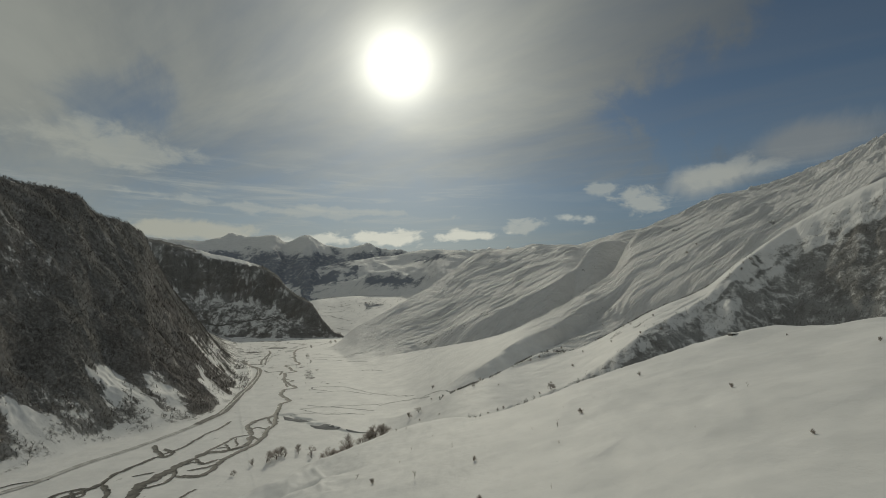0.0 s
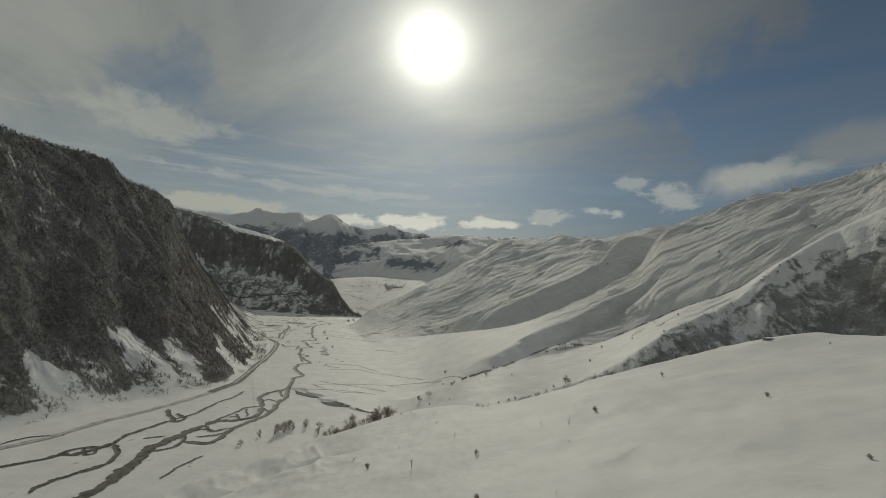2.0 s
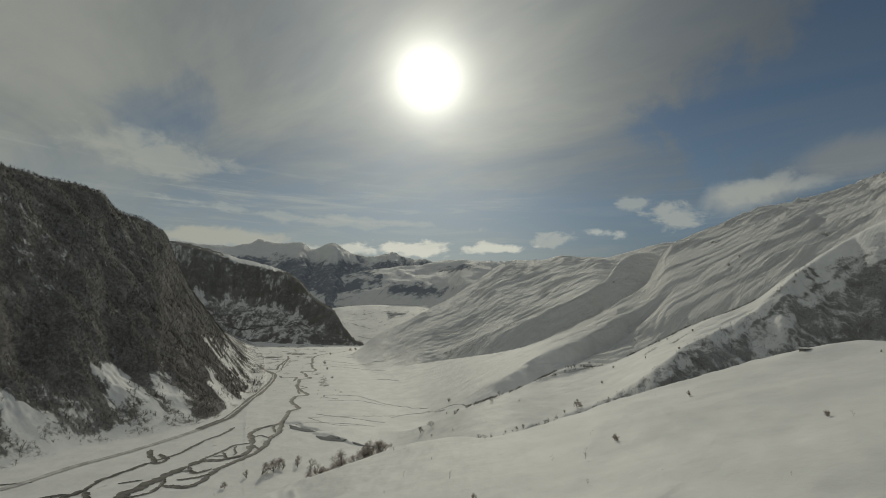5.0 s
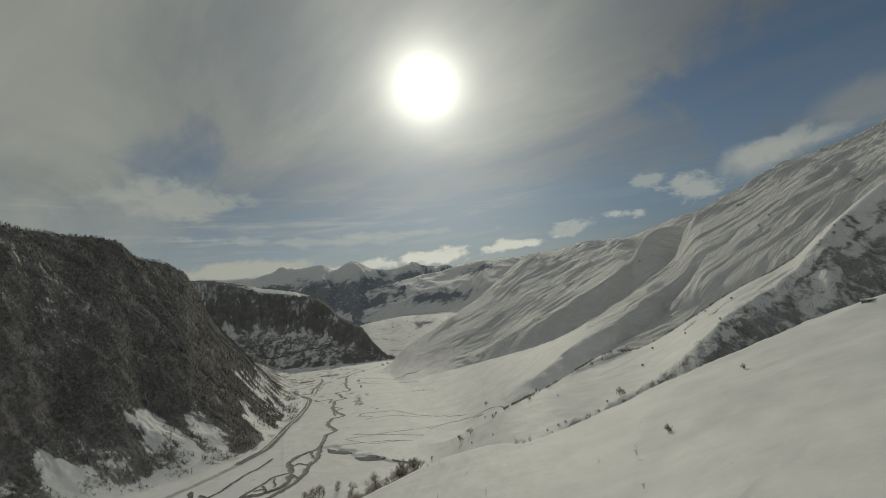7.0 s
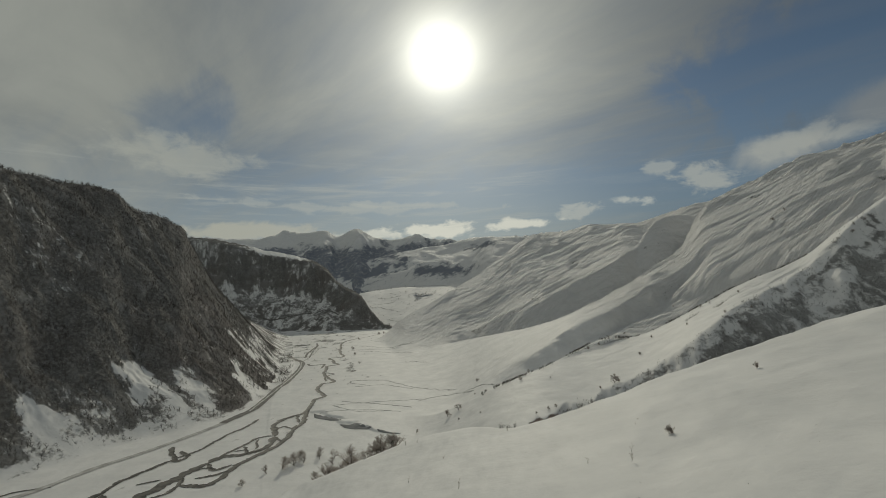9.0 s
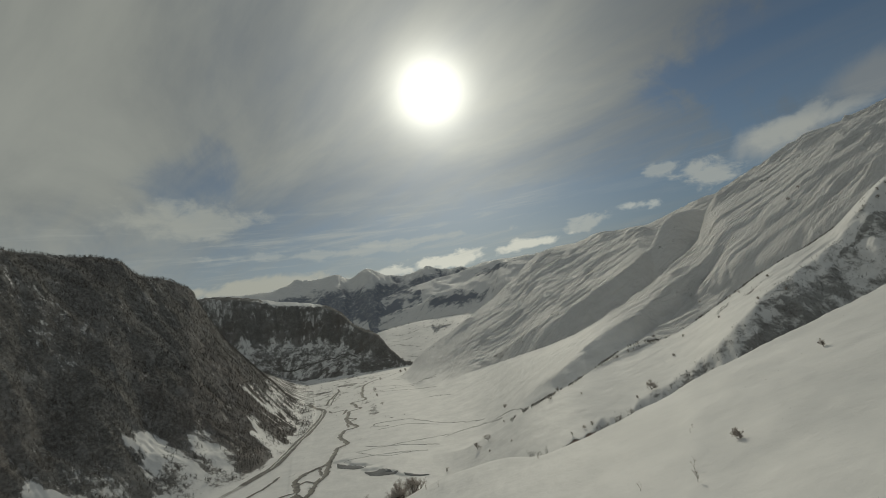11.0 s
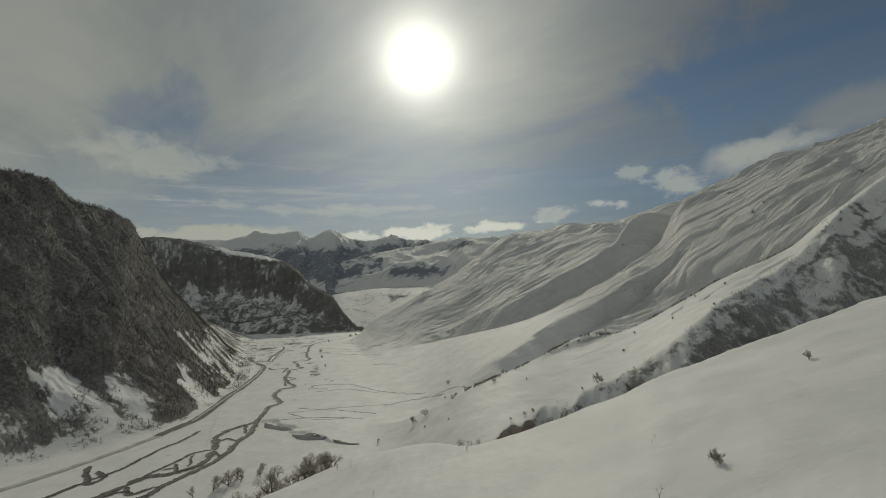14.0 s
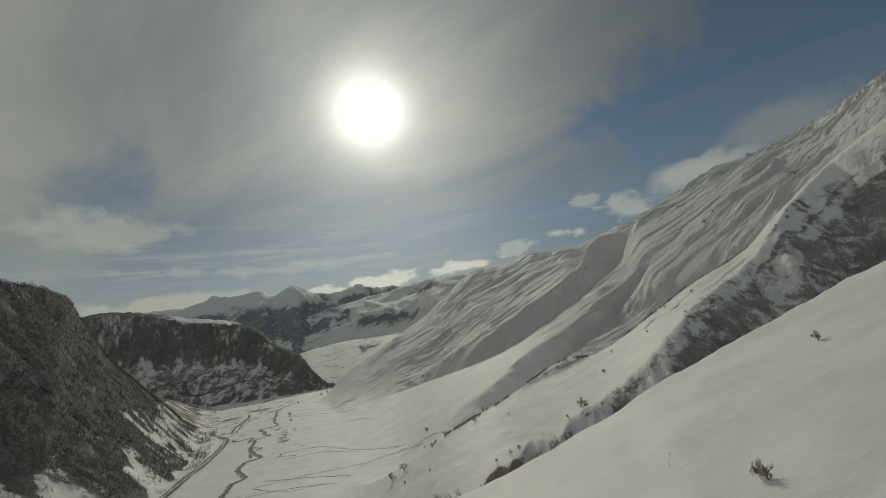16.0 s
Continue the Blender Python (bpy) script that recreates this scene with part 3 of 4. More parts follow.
    for a0, z0, a1, half in ((-41.4, 72, -36.3, 2.4), (-48.3, 58, -44.6, 2.3), (-53.5, 60, -51.5, 2.0), (-36.2, 48, -33.2, 1.1)):
        low = (z0 - z) / (z0 + 15)
        fan = np.maximum(fan, (1 - step(np.abs(stray - a0 - (a1 - a0) * low) / (0.35 + half * np.maximum(low, 0)), 0.6, 1.3)) * step(low, 0.0, 0.15))
    lean = stray + 31.8 - 0.045 * (85 - z)
    for middle, half, top in ((0.0, 0.34, 100), (1.9, 0.24, 118), (-1.6, 0.60, 44), (3.0, 0.18, 60)):
        fan = np.maximum(fan, (1 - step(np.abs(lean - middle), 0.4 * half, 1.25 * half)) * (1 - step(z, top - 30, top)) * step(a, -33.5, -31.5) * (1 - step(r, 1080, 1180)))
    dapple = on(east & (r < 1400), lambda q, x, z: fbm(q / 7, z / 12, 4, 125, 0.6), slide, x, z)
    streaky = on(east & (r < 1300), lambda q, x, y: fbm(q / 9, x / 60, 3, 121) + 0.6 * fbm(x / 16, y / 16, 3, 123), slide, x, y)
    c_cliff = 0.86 + 0.14 * step(z, 60, 140) + 0.22 * patchy + 0.26 * dapple + 0.16 * broad - (0.60 + 0.18 * step(a, -34, -31) + 0.4 * streaky * (1 - step(a, -34, -31))) * fan - 0.12 * step(chute, 0.35, 0.8) * step(s, 0.3, 0.5) - 0.25 * (1 - step(s, 0.05, 0.3)) * step(broad, -0.1, 0.4) * (1 - step(a, -36, -33)) + 0.12 * step(a, -34, -31)
    c_cliff = c_cliff * np.where(a > -36, step(s, -0.02, 0.012), step(s, 0.0, 0.05))
    cover = np.where(kind == 6, np.maximum(c_cliff * np.where(a > -36, step(z - floor, 0.5, 4), step(z - floor, 2, 12)) * np.where((a > -29.5) & (r > 1150), step(z - floor, 3, 25) * (0.60 + 0.3 * patchy), 1.0), np.where(z - floor < 30, 0.30 + 0.35 * patchy + 0.12 * step(r, 1250, 1500), 0)), cover)
    c_plateau = np.where(d < 0.0, 0.62 + 0.3 * broad, np.where(d < 0.48, 0.82 + 0.20 * broad, 0.55 + 0.20 * broad)) + 0.24 * patchy + 0.22 * fbm(x / 14, y / 14, 3, 127)
    c_plateau = c_plateau - (0.85 + 0.5 * patchy) * step(d, -0.5, -0.02) * (1 - step(d, rim - 0.06, rim + 0.03)) * cap + (0.22 + 0.2 * patchy) * step(a, -20.5, -18.5)
    c_plateau = c_plateau + 0.16 * step(d, 0.85, 1.1) * step(patchy + broad, -0.3, 0.3)
    cover = np.where(kind == 7, c_plateau, cover)
    ravine = step(over, 4, 14) * step(a, 3, 9)
    cover = np.where(kind == 1, ravine * (0.75 + 0.5 * patchy) + 0.25 * step(over, 4, 30) * step(a, -12, 3), cover)
    raw = lip - r
    gap = step(a, 30.5, 34)
    thicket = step(under, 22, 50) * (1 - gap) * step(a, 13.5, 17) + step(under + 10 * patchy, 88, 118) * gap
    crest = np.interp(a, [25, 29, 32, 34, 36.4, 38.3, 41, 45], [34, 48, 40, 46, 70, 80, 78, 90])
    stripe = np.exp(-(((under - crest + 7 * patchy) / 8.5) ** 2)) * step(a, 27, 30) * (1 - step(a, 40, 43)) * (0.75 + 0.5 * speck)
    fringe = step(raw, -14, 22) * step(a, 13.5, 17) * (1 - step(a, 31, 34)) * 0.36 + gap * step(under, 30, 60) * 0.30
    bank2 = np.maximum(np.maximum(fringe, thicket * (0.60 + 0.10 * step(a, 34, 40))) + (0.10 * patchy + 0.26 * speck) * np.maximum(thicket, step(fringe, 0.0, 0.1)), 0.85 * stripe)
    # bare earth to 8 degrees, a fainter darker stretch beyond, then scrub
    earth = step(under, 2, 8) * (1 - step(under, 18, 30)) * (0.85 * step(a, -0.5, 0.6) * (1 - step(a, 6.4, 8.0)) + 0.3 * step(a, 9, 10) * (1 - step(a, 11.5, 13)) + 0.35 * step(a, 12, 14) * (1 - step(a, 15, 19)) + 0.25 * speck)
    cover = np.where(kind == 2, np.maximum(bank2, np.where(a < 16, earth, 0)) + 0.22 * np.maximum(patchy, 0), cover)
    for px, py, wide_by in ((545, 806, 26), (473, 770, 20), (305, 740, 18), (269, 752, 16)):
        cover = np.where((kind == 2) | (kind == 3), np.maximum(cover, (0.52 + 0.5 * speck) * np.exp(-(((x - px) * 0.6 - (y - py) * 0.8) / (0.45 * wide_by)) ** 2 - (((x - px) * 0.8 + (y - py) * 0.6) / wide_by) ** 2)), cover)
    thin_scrub = cover
    cover = np.where((kind == 3) & (a > 6), np.maximum(thin_scrub, 0.12 + 0.60 * np.maximum(patchy, 0) * step(-folds, -0.2, 0.5) * step(a, 14, 20) + 0.10 * step(-rills, 0.0, 0.7)), cover)
    cover = np.where((kind == 4) & (a > -4), 0.08 + 0.30 * np.maximum(patchy, 0) + 0.30 * (1 - step(a, 5, 9.5)) * step(folds, -0.2, 0.5), cover)
    cover = np.where(kind == 5, 0.12 + 0.55 * np.maximum(patchy, 0) * step(-folds, -0.1, 0.6) + 0.10 * step(-rills, 0.0, 0.7), cover)
    wood = np.zeros_like(x)
    for a0, z0, wide_by, high_by, much in ((-7.0, 215, 3.4, 48, 0.95), (-16.5, 240, 3.2, 85, 0.95), (-1.5, 388, 2.2, 32, 0.62), (-10.0, 55, 1.9, 22, 0.45), (-12.5, 330, 2.5, 25, 0.3)):
        wood = np.maximum(wood, much * np.exp(-(((a - a0) / wide_by) ** 2) - ((z - z0) / high_by) ** 2))
    cover = np.where((kind >= 8) & (kind <= 10), 0.10 + 0.34 * patchy + wood * (1 + 0.5 * broad) + 0.10 * broad, cover)
    cover = np.where((kind == 10) & (a < -11), cover + 0.25 + 0.5 * broad, cover)
    cover = np.where(kind == 11, 0.66 - (z - 440) / 150 + 0.5 * broad, cover)
    cover = np.where(kind == 11, np.minimum(cover, 0.72), cover)
    return z, np.clip(cover, 0, 1), kind


def build_ground():
    fine = np.arange(-60, 60.01, 0.125)
    wide = np.arange(64, 297, 4.0)
    angle = np.radians(np.concatenate([fine, wide]))
    rings = np.concatenate([[0.0], np.geomspace(12, 430, 270), np.geomspace(432, 2800, 560), np.geomspace(2812, 4850, 110)])
    aa, rr = np.meshgrid(angle, rings)
    x, y = HUB[0] + rr * np.sin(aa), HUB[1] + rr * np.cos(aa)
    z, cover, kind = terrain(x, y)
    rows, cols = x.shape
    verts = np.stack([x, y, z], -1).reshape(-1, 3)
    i, j = np.meshgrid(np.arange(rows - 1), np.arange(cols), indexing="ij")
    k = (j + 1) % cols
    quads = np.stack([i * cols + j, i * cols + k, (i + 1) * cols + k, (i + 1) * cols + j], -1).reshape(-1, 4)[:, ::-1]
    mesh = bpy.data.meshes.new("ground")
    mesh.vertices.add(len(verts))
    mesh.vertices.foreach_set("co", verts.ravel())
    mesh.loops.add(quads.size)
    mesh.loops.foreach_set("vertex_index", quads.ravel())
    mesh.polygons.add(len(quads))
    mesh.polygons.foreach_set("loop_start", np.arange(0, quads.size, 4))
    mesh.polygons.foreach_set("use_smooth", np.ones(len(quads), bool))
    mesh.update(calc_edges=True)
    # far landforms, whose cover colour carries the haze
    hazed = (kind >= 8).astype(np.float32)
    rilled = np.where((kind >= 3) & (kind <= 5), np.where(kind == 3, 0.2 + 0.8 * step(np.degrees(aa), 8, 18), 1.0), np.where(kind == 2, 0.12, np.where(kind >= 9, 0.8, 0.0))) * step(np.hypot(x, y), 500, 1100) * step(z - floor_height(x, y), 3, 45)
    mesh.attributes.new("rilled", "FLOAT", "POINT").data.foreach_set("value", rilled.astype(np.float32).ravel())
    deg = np.degrees(aa)
    earthy = np.where((kind == 2) & (deg < 11), 1.0, np.where(kind == 6, 0.18 * step(deg, -38, -33) * (1 - step(rr, 1080, 1160)), 0.0))
    mottled = np.where((kind == 2) & (deg > 12), 1.0, 0.0)
    mesh.attributes.new("mottled", "FLOAT", "POINT").data.foreach_set("value", mottled.astype(np.float32).ravel())
    mesh.attributes.new("bare", "FLOAT", "POINT").data.foreach_set("value", earthy.astype(np.float32).ravel())
    mesh.attributes.new("far", "FLOAT", "POINT").data.foreach_set("value", hazed.ravel())
    mesh.attributes.new("cover", "FLOAT", "POINT").data.foreach_set("value", cover.ravel())
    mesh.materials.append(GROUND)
    return tagged(new("ground", mesh), "snow-covered valley sides and river plain with scrub and rock", "ground", kind="structure")


ground = build_ground()


def height(x, y):
    return float(terrain(np.array([float(x)]), np.array([float(y)]))[0][0])


# ---- things ----
def mesh_from(name, verts, faces, mat, smooth=False):
    mesh = bpy.data.meshes.new(name)
    mesh.from_pydata([tuple(map(float, v)) for v in verts], [], faces)
    mesh.materials.append(mat)
    if smooth:
        mesh.polygons.foreach_set("use_smooth", [True] * len(mesh.polygons))
    mesh.update()
    return mesh


def part(name, bm, mat, parent, label=""):
    """Links a bmesh as one mesh object under a thing."""
    mesh = bpy.data.meshes.new(name)
    bm.to_mesh(mesh)
    bm.free()
    mesh.materials.append(mat)
    ob = new(name, mesh)
    ob.parent = parent
    return tagged(ob, label)


def ribbon(name, line, width, mat, label, category, lift=0.35, wander=0.4, dip=0.0, seed=0, kind="structure", pieces=34):
    """A band on the plain along a line, with an uneven edge and a bed slightly lower in the middle."""
    p = np.array(line, float)
    t = np.arange(len(p), dtype=float)
    q = np.linspace(0, len(p) - 1, (len(p) - 1) * pieces + 1)
    x, y = smooth_interp(q, t, p[:, 0]), smooth_interp(q, t, p[:, 1])
    run = np.concatenate([[0], np.cumsum(np.hypot(np.diff(x), np.diff(y)))])
    x, y = x + wander * width * fbm(run / (7 * width), run * 0, 3, seed), y + wander * width * fbm(run / (7 * width), run * 0 + 5, 3, seed + 7)
    dx, dy = np.gradient(x), np.gradient(y)
    size = np.maximum(np.hypot(dx, dy), 1e-6)
    nx, ny = -dy / size, dx / size
    rag = lambda row, k: 0.40 * wander * fbm(run / (0.6 * width), run * 0 + row, 3, seed + k)
    left = rag(6, 31) * width + 0.5 * width * (1 + 0.9 * wander * fbm(run / (3.0 * width), run * 0 + 2, 3, seed + 11))
    right = rag(8, 37) * width + 0.5 * width * (1 + 0.9 * wander * fbm(run / (3.0 * width), run * 0 + 3, 3, seed + 13))
    left, right = np.maximum(left, 0.08 * width), np.maximum(right, 0.08 * width)
    taper = np.clip(np.minimum(run, run[-1] - run) / (1.5 * width) + 0.15, 0, 1) if wander > 0.2 else 1.0
    verts, faces = [], []
    for k, off in enumerate((-1.0, -0.4, 0.4, 1.0)):
        w = np.where(off < 0, left, right) * taper * abs(off) * np.sign(off)
        px, py = x + nx * w, y + ny * w
        z = terrain(px, py)[0] + lift - (dip if abs(off) < 0.9 else 0.0)
        verts.append(np.stack([px, py, z], -1))
    m = len(x)
    verts = np.concatenate(verts)
    for k in range(3):
        for i in range(m - 1):
            faces.append((k * m + i, (k + 1) * m + i, (k + 1) * m + i + 1, k * m + i + 1))
    return tagged(new(name, mesh_from(name, verts, faces, mat)), label, category, kind=kind)


ROAD_LINE = [(-450, 330), (-438, 417), (-421, 456), (-410, 513), (-391, 579), (-372, 673), (-369, 733), (-395, 855), (-426, 985), (-458, 1099), (-502, 1209), (-555, 1268), (-600, 1330)]
ribbon("road", ROAD_LINE[:6], 8.0, PACKED, "road of packed grey snow along the cliffs", "road", 0.5, 0.2, 0.0, 5)
ribbon("road", ROAD_LINE[5:], 12.0, ROAD, "cleared valley road with brown slush beside the river", "road", 0.55, 0.2, 0.0, 6)
ribbon("wheel_track", ROAD_LINE[6:11], 3.0, PACKED, "strip of packed snow along the road", "track", 0.75, 0.3, 0.0, 8)
ribbon("road", [(-528, 1290), (-560, 1380), (-580, 1458), (-611, 1574), (-640, 1640)], 6.0, ROAD, "narrow farm track through the snow", "road", 0.5, 0.15, 0.0, 6)


def stream(width, *line):
    """One channel of the braided river."""
    ribbon("stream", line, width * 1.2, WATER, "dark braided stream channel winding through snow", "stream", 0.45, 0.6, 0.25, int(width * 10 + line[0][1]) % 97 + 20)


stream(9.0, (-312, 330), (-292, 366), (-293, 393), (-303, 432), (-307, 467), (-301, 501), (-297, 530))
stream(6.5, (-297, 530), (-294, 552), (-271, 558), (-262, 581), (-270, 617))
stream(6.0, (-270, 617), (-292, 661), (-295, 694), (-279, 726), (-297, 803), (-291, 825), (-318, 870), (-336, 925), (-319, 946), (-362, 1010), (-403, 1130), (-388, 1160), (-428, 1225), (-449, 1268), (-419, 1290), (-452, 1360), (-515, 1537), (-550, 1680), (-542, 1787))
stream(5.5, (-290, 479), (-270, 479), (-261, 498), (-263, 524), (-259, 555), (-250, 585), (-256, 622), (-261, 671), (-275, 727))
stream(3.4, (-297, 530), (-280, 515), (-268, 528))
stream(3.0, (-286, 494), (-273, 503), (-264, 514))
stream(3.2, (-297, 546), (-293, 574), (-286, 614), (-273, 619))
stream(2.6, (-288, 582), (-272, 563), (-261, 571))
stream(2.2, (-285, 607), (-278, 590), (-271, 574))
stream(3.0, (-270, 617), (-260, 606), (-252, 597))
stream(2.6, (-283, 641), (-279, 658), (-263, 648), (-263, 666))
stream(3.0, (-295, 694), (-286, 709), (-266, 675))
stream(3.2, (-305, 445), (-291, 462), (-290, 479), (-301, 495))
stream(2.2, (-300, 510), (-290, 520), (-280, 515))
stream(2.2, (-290, 566), (-281, 571), (-271, 558))
stream(4.0, (-400, 385), (-382, 409), (-375, 417), (-371, 441), (-352, 453), (-350, 461), (-357, 484), (-351, 503), (-345, 539))
stream(3.2, (-345, 539), (-334, 575), (-335, 613), (-330, 659), (-331, 692))
stream(6.0, (-378, 410), (-375, 420), (-366, 424), (-357, 438), (-352, 457), (-349, 464))
stream(2.6, (-365, 443), (-351, 429), (-348, 433), (-356, 445))
stream(4.0, (-347, 458), (-330, 440), (-321, 413), (-327, 392), (-336, 374), (-331, 352))
stream(4.2, (-375, 580), (-352, 552), (-339, 536), (-334, 547), (-353, 568))
stream(2.2, (-443, 436), (-437, 456), (-411, 470))
stream(2.0, (-257, 394), (-257, 408), (-256, 429), (-250, 448))
stream(2.4, (-333, 479), (-325, 485), (-318, 490))
stream(4.5, (-475, 1179), (-450, 1150), (-428, 1167), (-408, 1106))
stream(3.5, (-338, 954), (-356, 1000), (-352, 1030), (-383, 1051))
stream(3.0, (-568, 1292), (-513, 1282), (-560, 1417), (-609, 1582))
# flat grey patches with uneven edges, laid on the plain
for pool, width in (([(-262, 716), (-248, 700), (-236, 695), (-213, 686)], 12.0), ([(-205, 667), (-182, 655), (-158, 645)], 14.0), ([(-150, 640), (-132, 632), (-118, 630)], 5.0)):
    ribbon("frozen_pool", pool, width, MATTE_GREY, "flat grey patch with an uneven edge on the snowy plain", "pool", 0.30, 0.32, -0.45, int(width) + 70)
DITCHES = [([(-282, 921), (-286, 955), (-229, 960), (-176, 915), (-138, 881), (-96, 852), (-68, 828)], 3.0), ([(-284, 934), (-247, 921)], 3.0), ([(-124, 787), (-98, 811), (-66, 803), (-35, 770)], 3.6), ([(-60, 800), (-30, 780), (0, 741)], 2.0),
           ([(-681, 1718), (-626, 1722), (-566, 1725)], 3.0), ([(-223, 1170), (-190, 1150), (-164, 1126)], 3.0), ([(-479, 1552), (-350, 1480), (-247, 1412)], 3.0), ([(-554, 1266), (-528, 1319), (-571, 1491)], 4.0)]
DITCHES += [([(-440, 1420), (-320, 1370), (-230, 1300)], 2.2), ([(-640, 1900), (-560, 1960), (-480, 2000)], 4.0), ([(-250, 760), (-180, 790), (-120, 800)], 1.4), ([(-255, 720), (-190, 735), (-140, 730)], 1.2),
            ([(-262, 900), (-215, 915), (-150, 880)], 1.5), ([(-700, 1600), (-660, 1700), (-690, 1850), (-760, 1950)], 5.0), ([(-400, 1650), (-460, 1700), (-420, 1800)], 3.5),
            ([(-443, 1437), (-375, 1443), (-250, 1429)], 4.0), ([(-246, 787), (-184, 774), (-127, 753)], 2.0), ([(-251, 758), (-194, 723), (-160, 733)], 2.0), ([(-718, 1797), (-581, 1719), (-520, 1822), (-496, 2000)], 5.0),
            ([(-739, 2744), (-673, 2757), (-610, 2790)], 9.0), ([(-594, 2473), (-540, 2440), (-498, 2427)], 7.0), ([(-700, 2698), (-602, 2628), (-540, 2580)], 7.0), ([(-760, 2880), (-680, 2860), (-600, 2900)], 9.0)]
for k, (line, width) in enumerate(DITCHES):
    ribbon("ditch", line, width, DITCH, "thin dark ditch showing through the snow", "ditch", 0.0, 1.2, -0.35, 90 + 3 * k)


# ---- leafless trees and shrubs ----
def limb(store, a, b, ra, rb, sides=4):
    verts, faces = store
    axis = (b - a).normalized()
    side = axis.orthogonal().normalized()
    other = axis.cross(side)
    n0 = len(verts)
    for p, rad in ((a, ra), (b, rb)):
        for k in range(sides):
            ang = 2 * math.pi * k / sides
            verts.append(p + (side * math.cos(ang) + other * math.sin(ang)) * rad)
    for k in range(sides):
        faces.append((n0 + k, n0 + (k + 1) % sides, n0 + sides + (k + 1) % sides, n0 + sides + k))


def grow(rng, wood, twigs, p, way, length, radius, depth, spread):
    bend = Vector((rng.gauss(0, 1), rng.gauss(0, 1), rng.gauss(0, 0.6))) * 0.16
    mid = p + way * length * 0.5
    end = mid + (way + bend).normalized() * length * 0.5
    store = wood if depth > 3 or (depth > 2 and radius > 0.05) else twigs
    limb(store, p, mid, radius, radius * 0.82, 5 if depth > 2 else 3)
    limb(store, mid, end, radius * 0.82, radius * 0.62, 5 if depth > 2 else 3)
    if depth == 0:
        return
    for k in range(rng.choice((2, 3, 3, 4)) if depth > 1 else 3):
        turn = Vector((rng.gauss(0, 1), rng.gauss(0, 1), rng.gauss(0.25, 0.7)))
        new_way = (way * (1.0 - 0.3 * spread) + turn.normalized() * spread + Vector((0, 0, 0.16))).normalized()
        start = end if k == 0 else p.lerp(end, rng.uniform(0.30, 1.0))
        grow(rng, wood, twigs, start, new_way, length * rng.uniform(0.64, 0.86), max(radius * 0.66, 0.010), depth - 1, spread)


def plant(name, child, size, trunk, depth, spread, seed, label, category, twig_width, stems=1):
    """One shrub or tree: its stems, and under them the twigs. It grows from its own foot."""
    rng = random.Random(seed)
    wood, twigs = ([], []), ([], [])
    for k in range(stems):
        tip = 0.1 if stems == 1 else 0.36
        lean = Vector((rng.gauss(0, tip), rng.gauss(0, tip), 1)).normalized()
        grow(rng, wood, twigs, Vector((0, 0, -0.3)), lean, size * trunk * (1.0 if k == 0 else rng.uniform(0.6, 0.95)), size * twig_width, depth, spread)
    thing = tagged(new(name, mesh_from(name, *wood, BARK)), label, category)
    crown = new(child, mesh_from(child, *twigs, TWIG))
    crown.parent = thing
    return thing


SHRUBS = [plant("shrub", "twigs", 3.0, 0.24, 5, 0.62, 100 + k, "leafless brown shrub standing in deep snow", "shrub", 0.0052, 6) for k in range(3)]
SAPLINGS = [plant("sapling", "twigs", 2.6, 0.36, 4, 0.42, 200 + k, "thin bare sapling poking out of snow", "sapling", 0.016) for k in range(2)]
TREES = [plant("bare_tree", "crown", 9.5, 0.22, 6, 0.95, 300 + k, "leafless broad-crowned tree on the snowy bank", "tree", 0.023) for k in range(4)]
USED = set()


def stand(kind, index, x, y, scale=1.0, group="", label=""):
    """Puts one of the plants on the ground."""
    first = kind[index % len(kind)]
    m = pose(x, y, height(x, y), 0, 0, (x * 37 + y * 17) % 360) @ Matrix.Scale(scale * (1.15 if kind is SHRUBS else 1.1 if kind is SAPLINGS else 2.25), 4)
    if kind is SHRUBS:
        m = m @ Matrix.Diagonal((1.0, 1.0, 1.25, 1))
    if first.name in USED:
        ob = copy_thing(first, Matrix.Identity(4))
    else:
        ob = first
        USED.add(first.name)
    ob.matrix_basis = m
    return tagged(ob, label, group=group)


SLOPE_SHRUBS = [(109, 292, 1.15), (117, 213, 0.9), (56, 242, 1.25), (-2, 207, 1.0), (-48, 216, 1.1), (93, 138, 0.7), (202, 290, 0.6), (189, 215, 0.9), (-3, 163, 0.8)]
for k, (x, y, s) in enumerate(SLOPE_SHRUBS):
    stand(SHRUBS, k, x, y, s, "shrubs on the open slope")
SLOPE_SAPLINGS = [(119, 205, 0.8), (40, 227, 1.0), (29, 234, 0.9), (34, 201, 0.6), (-11, 240, 1.2), (-28, 206, 1.4), (-34, 271, 1.0), (-38, 244, 0.5), (19, 152, 0.7), (-50, 341, 1.0),
                  (42, 234, 1.0), (53, 265, 0.4), (-42, 334, 1.0), (-22, 288, 0.6), (51, 261, 0.5), (6, 310, 0.8), (-70, 300, 0.6), (-85, 270, 0.7), (77, 172, 0.4)]
for k, (x, y, s) in enumerate(SLOPE_SAPLINGS):
    stand(SAPLINGS, k, x, y, s, "saplings on the open slope")
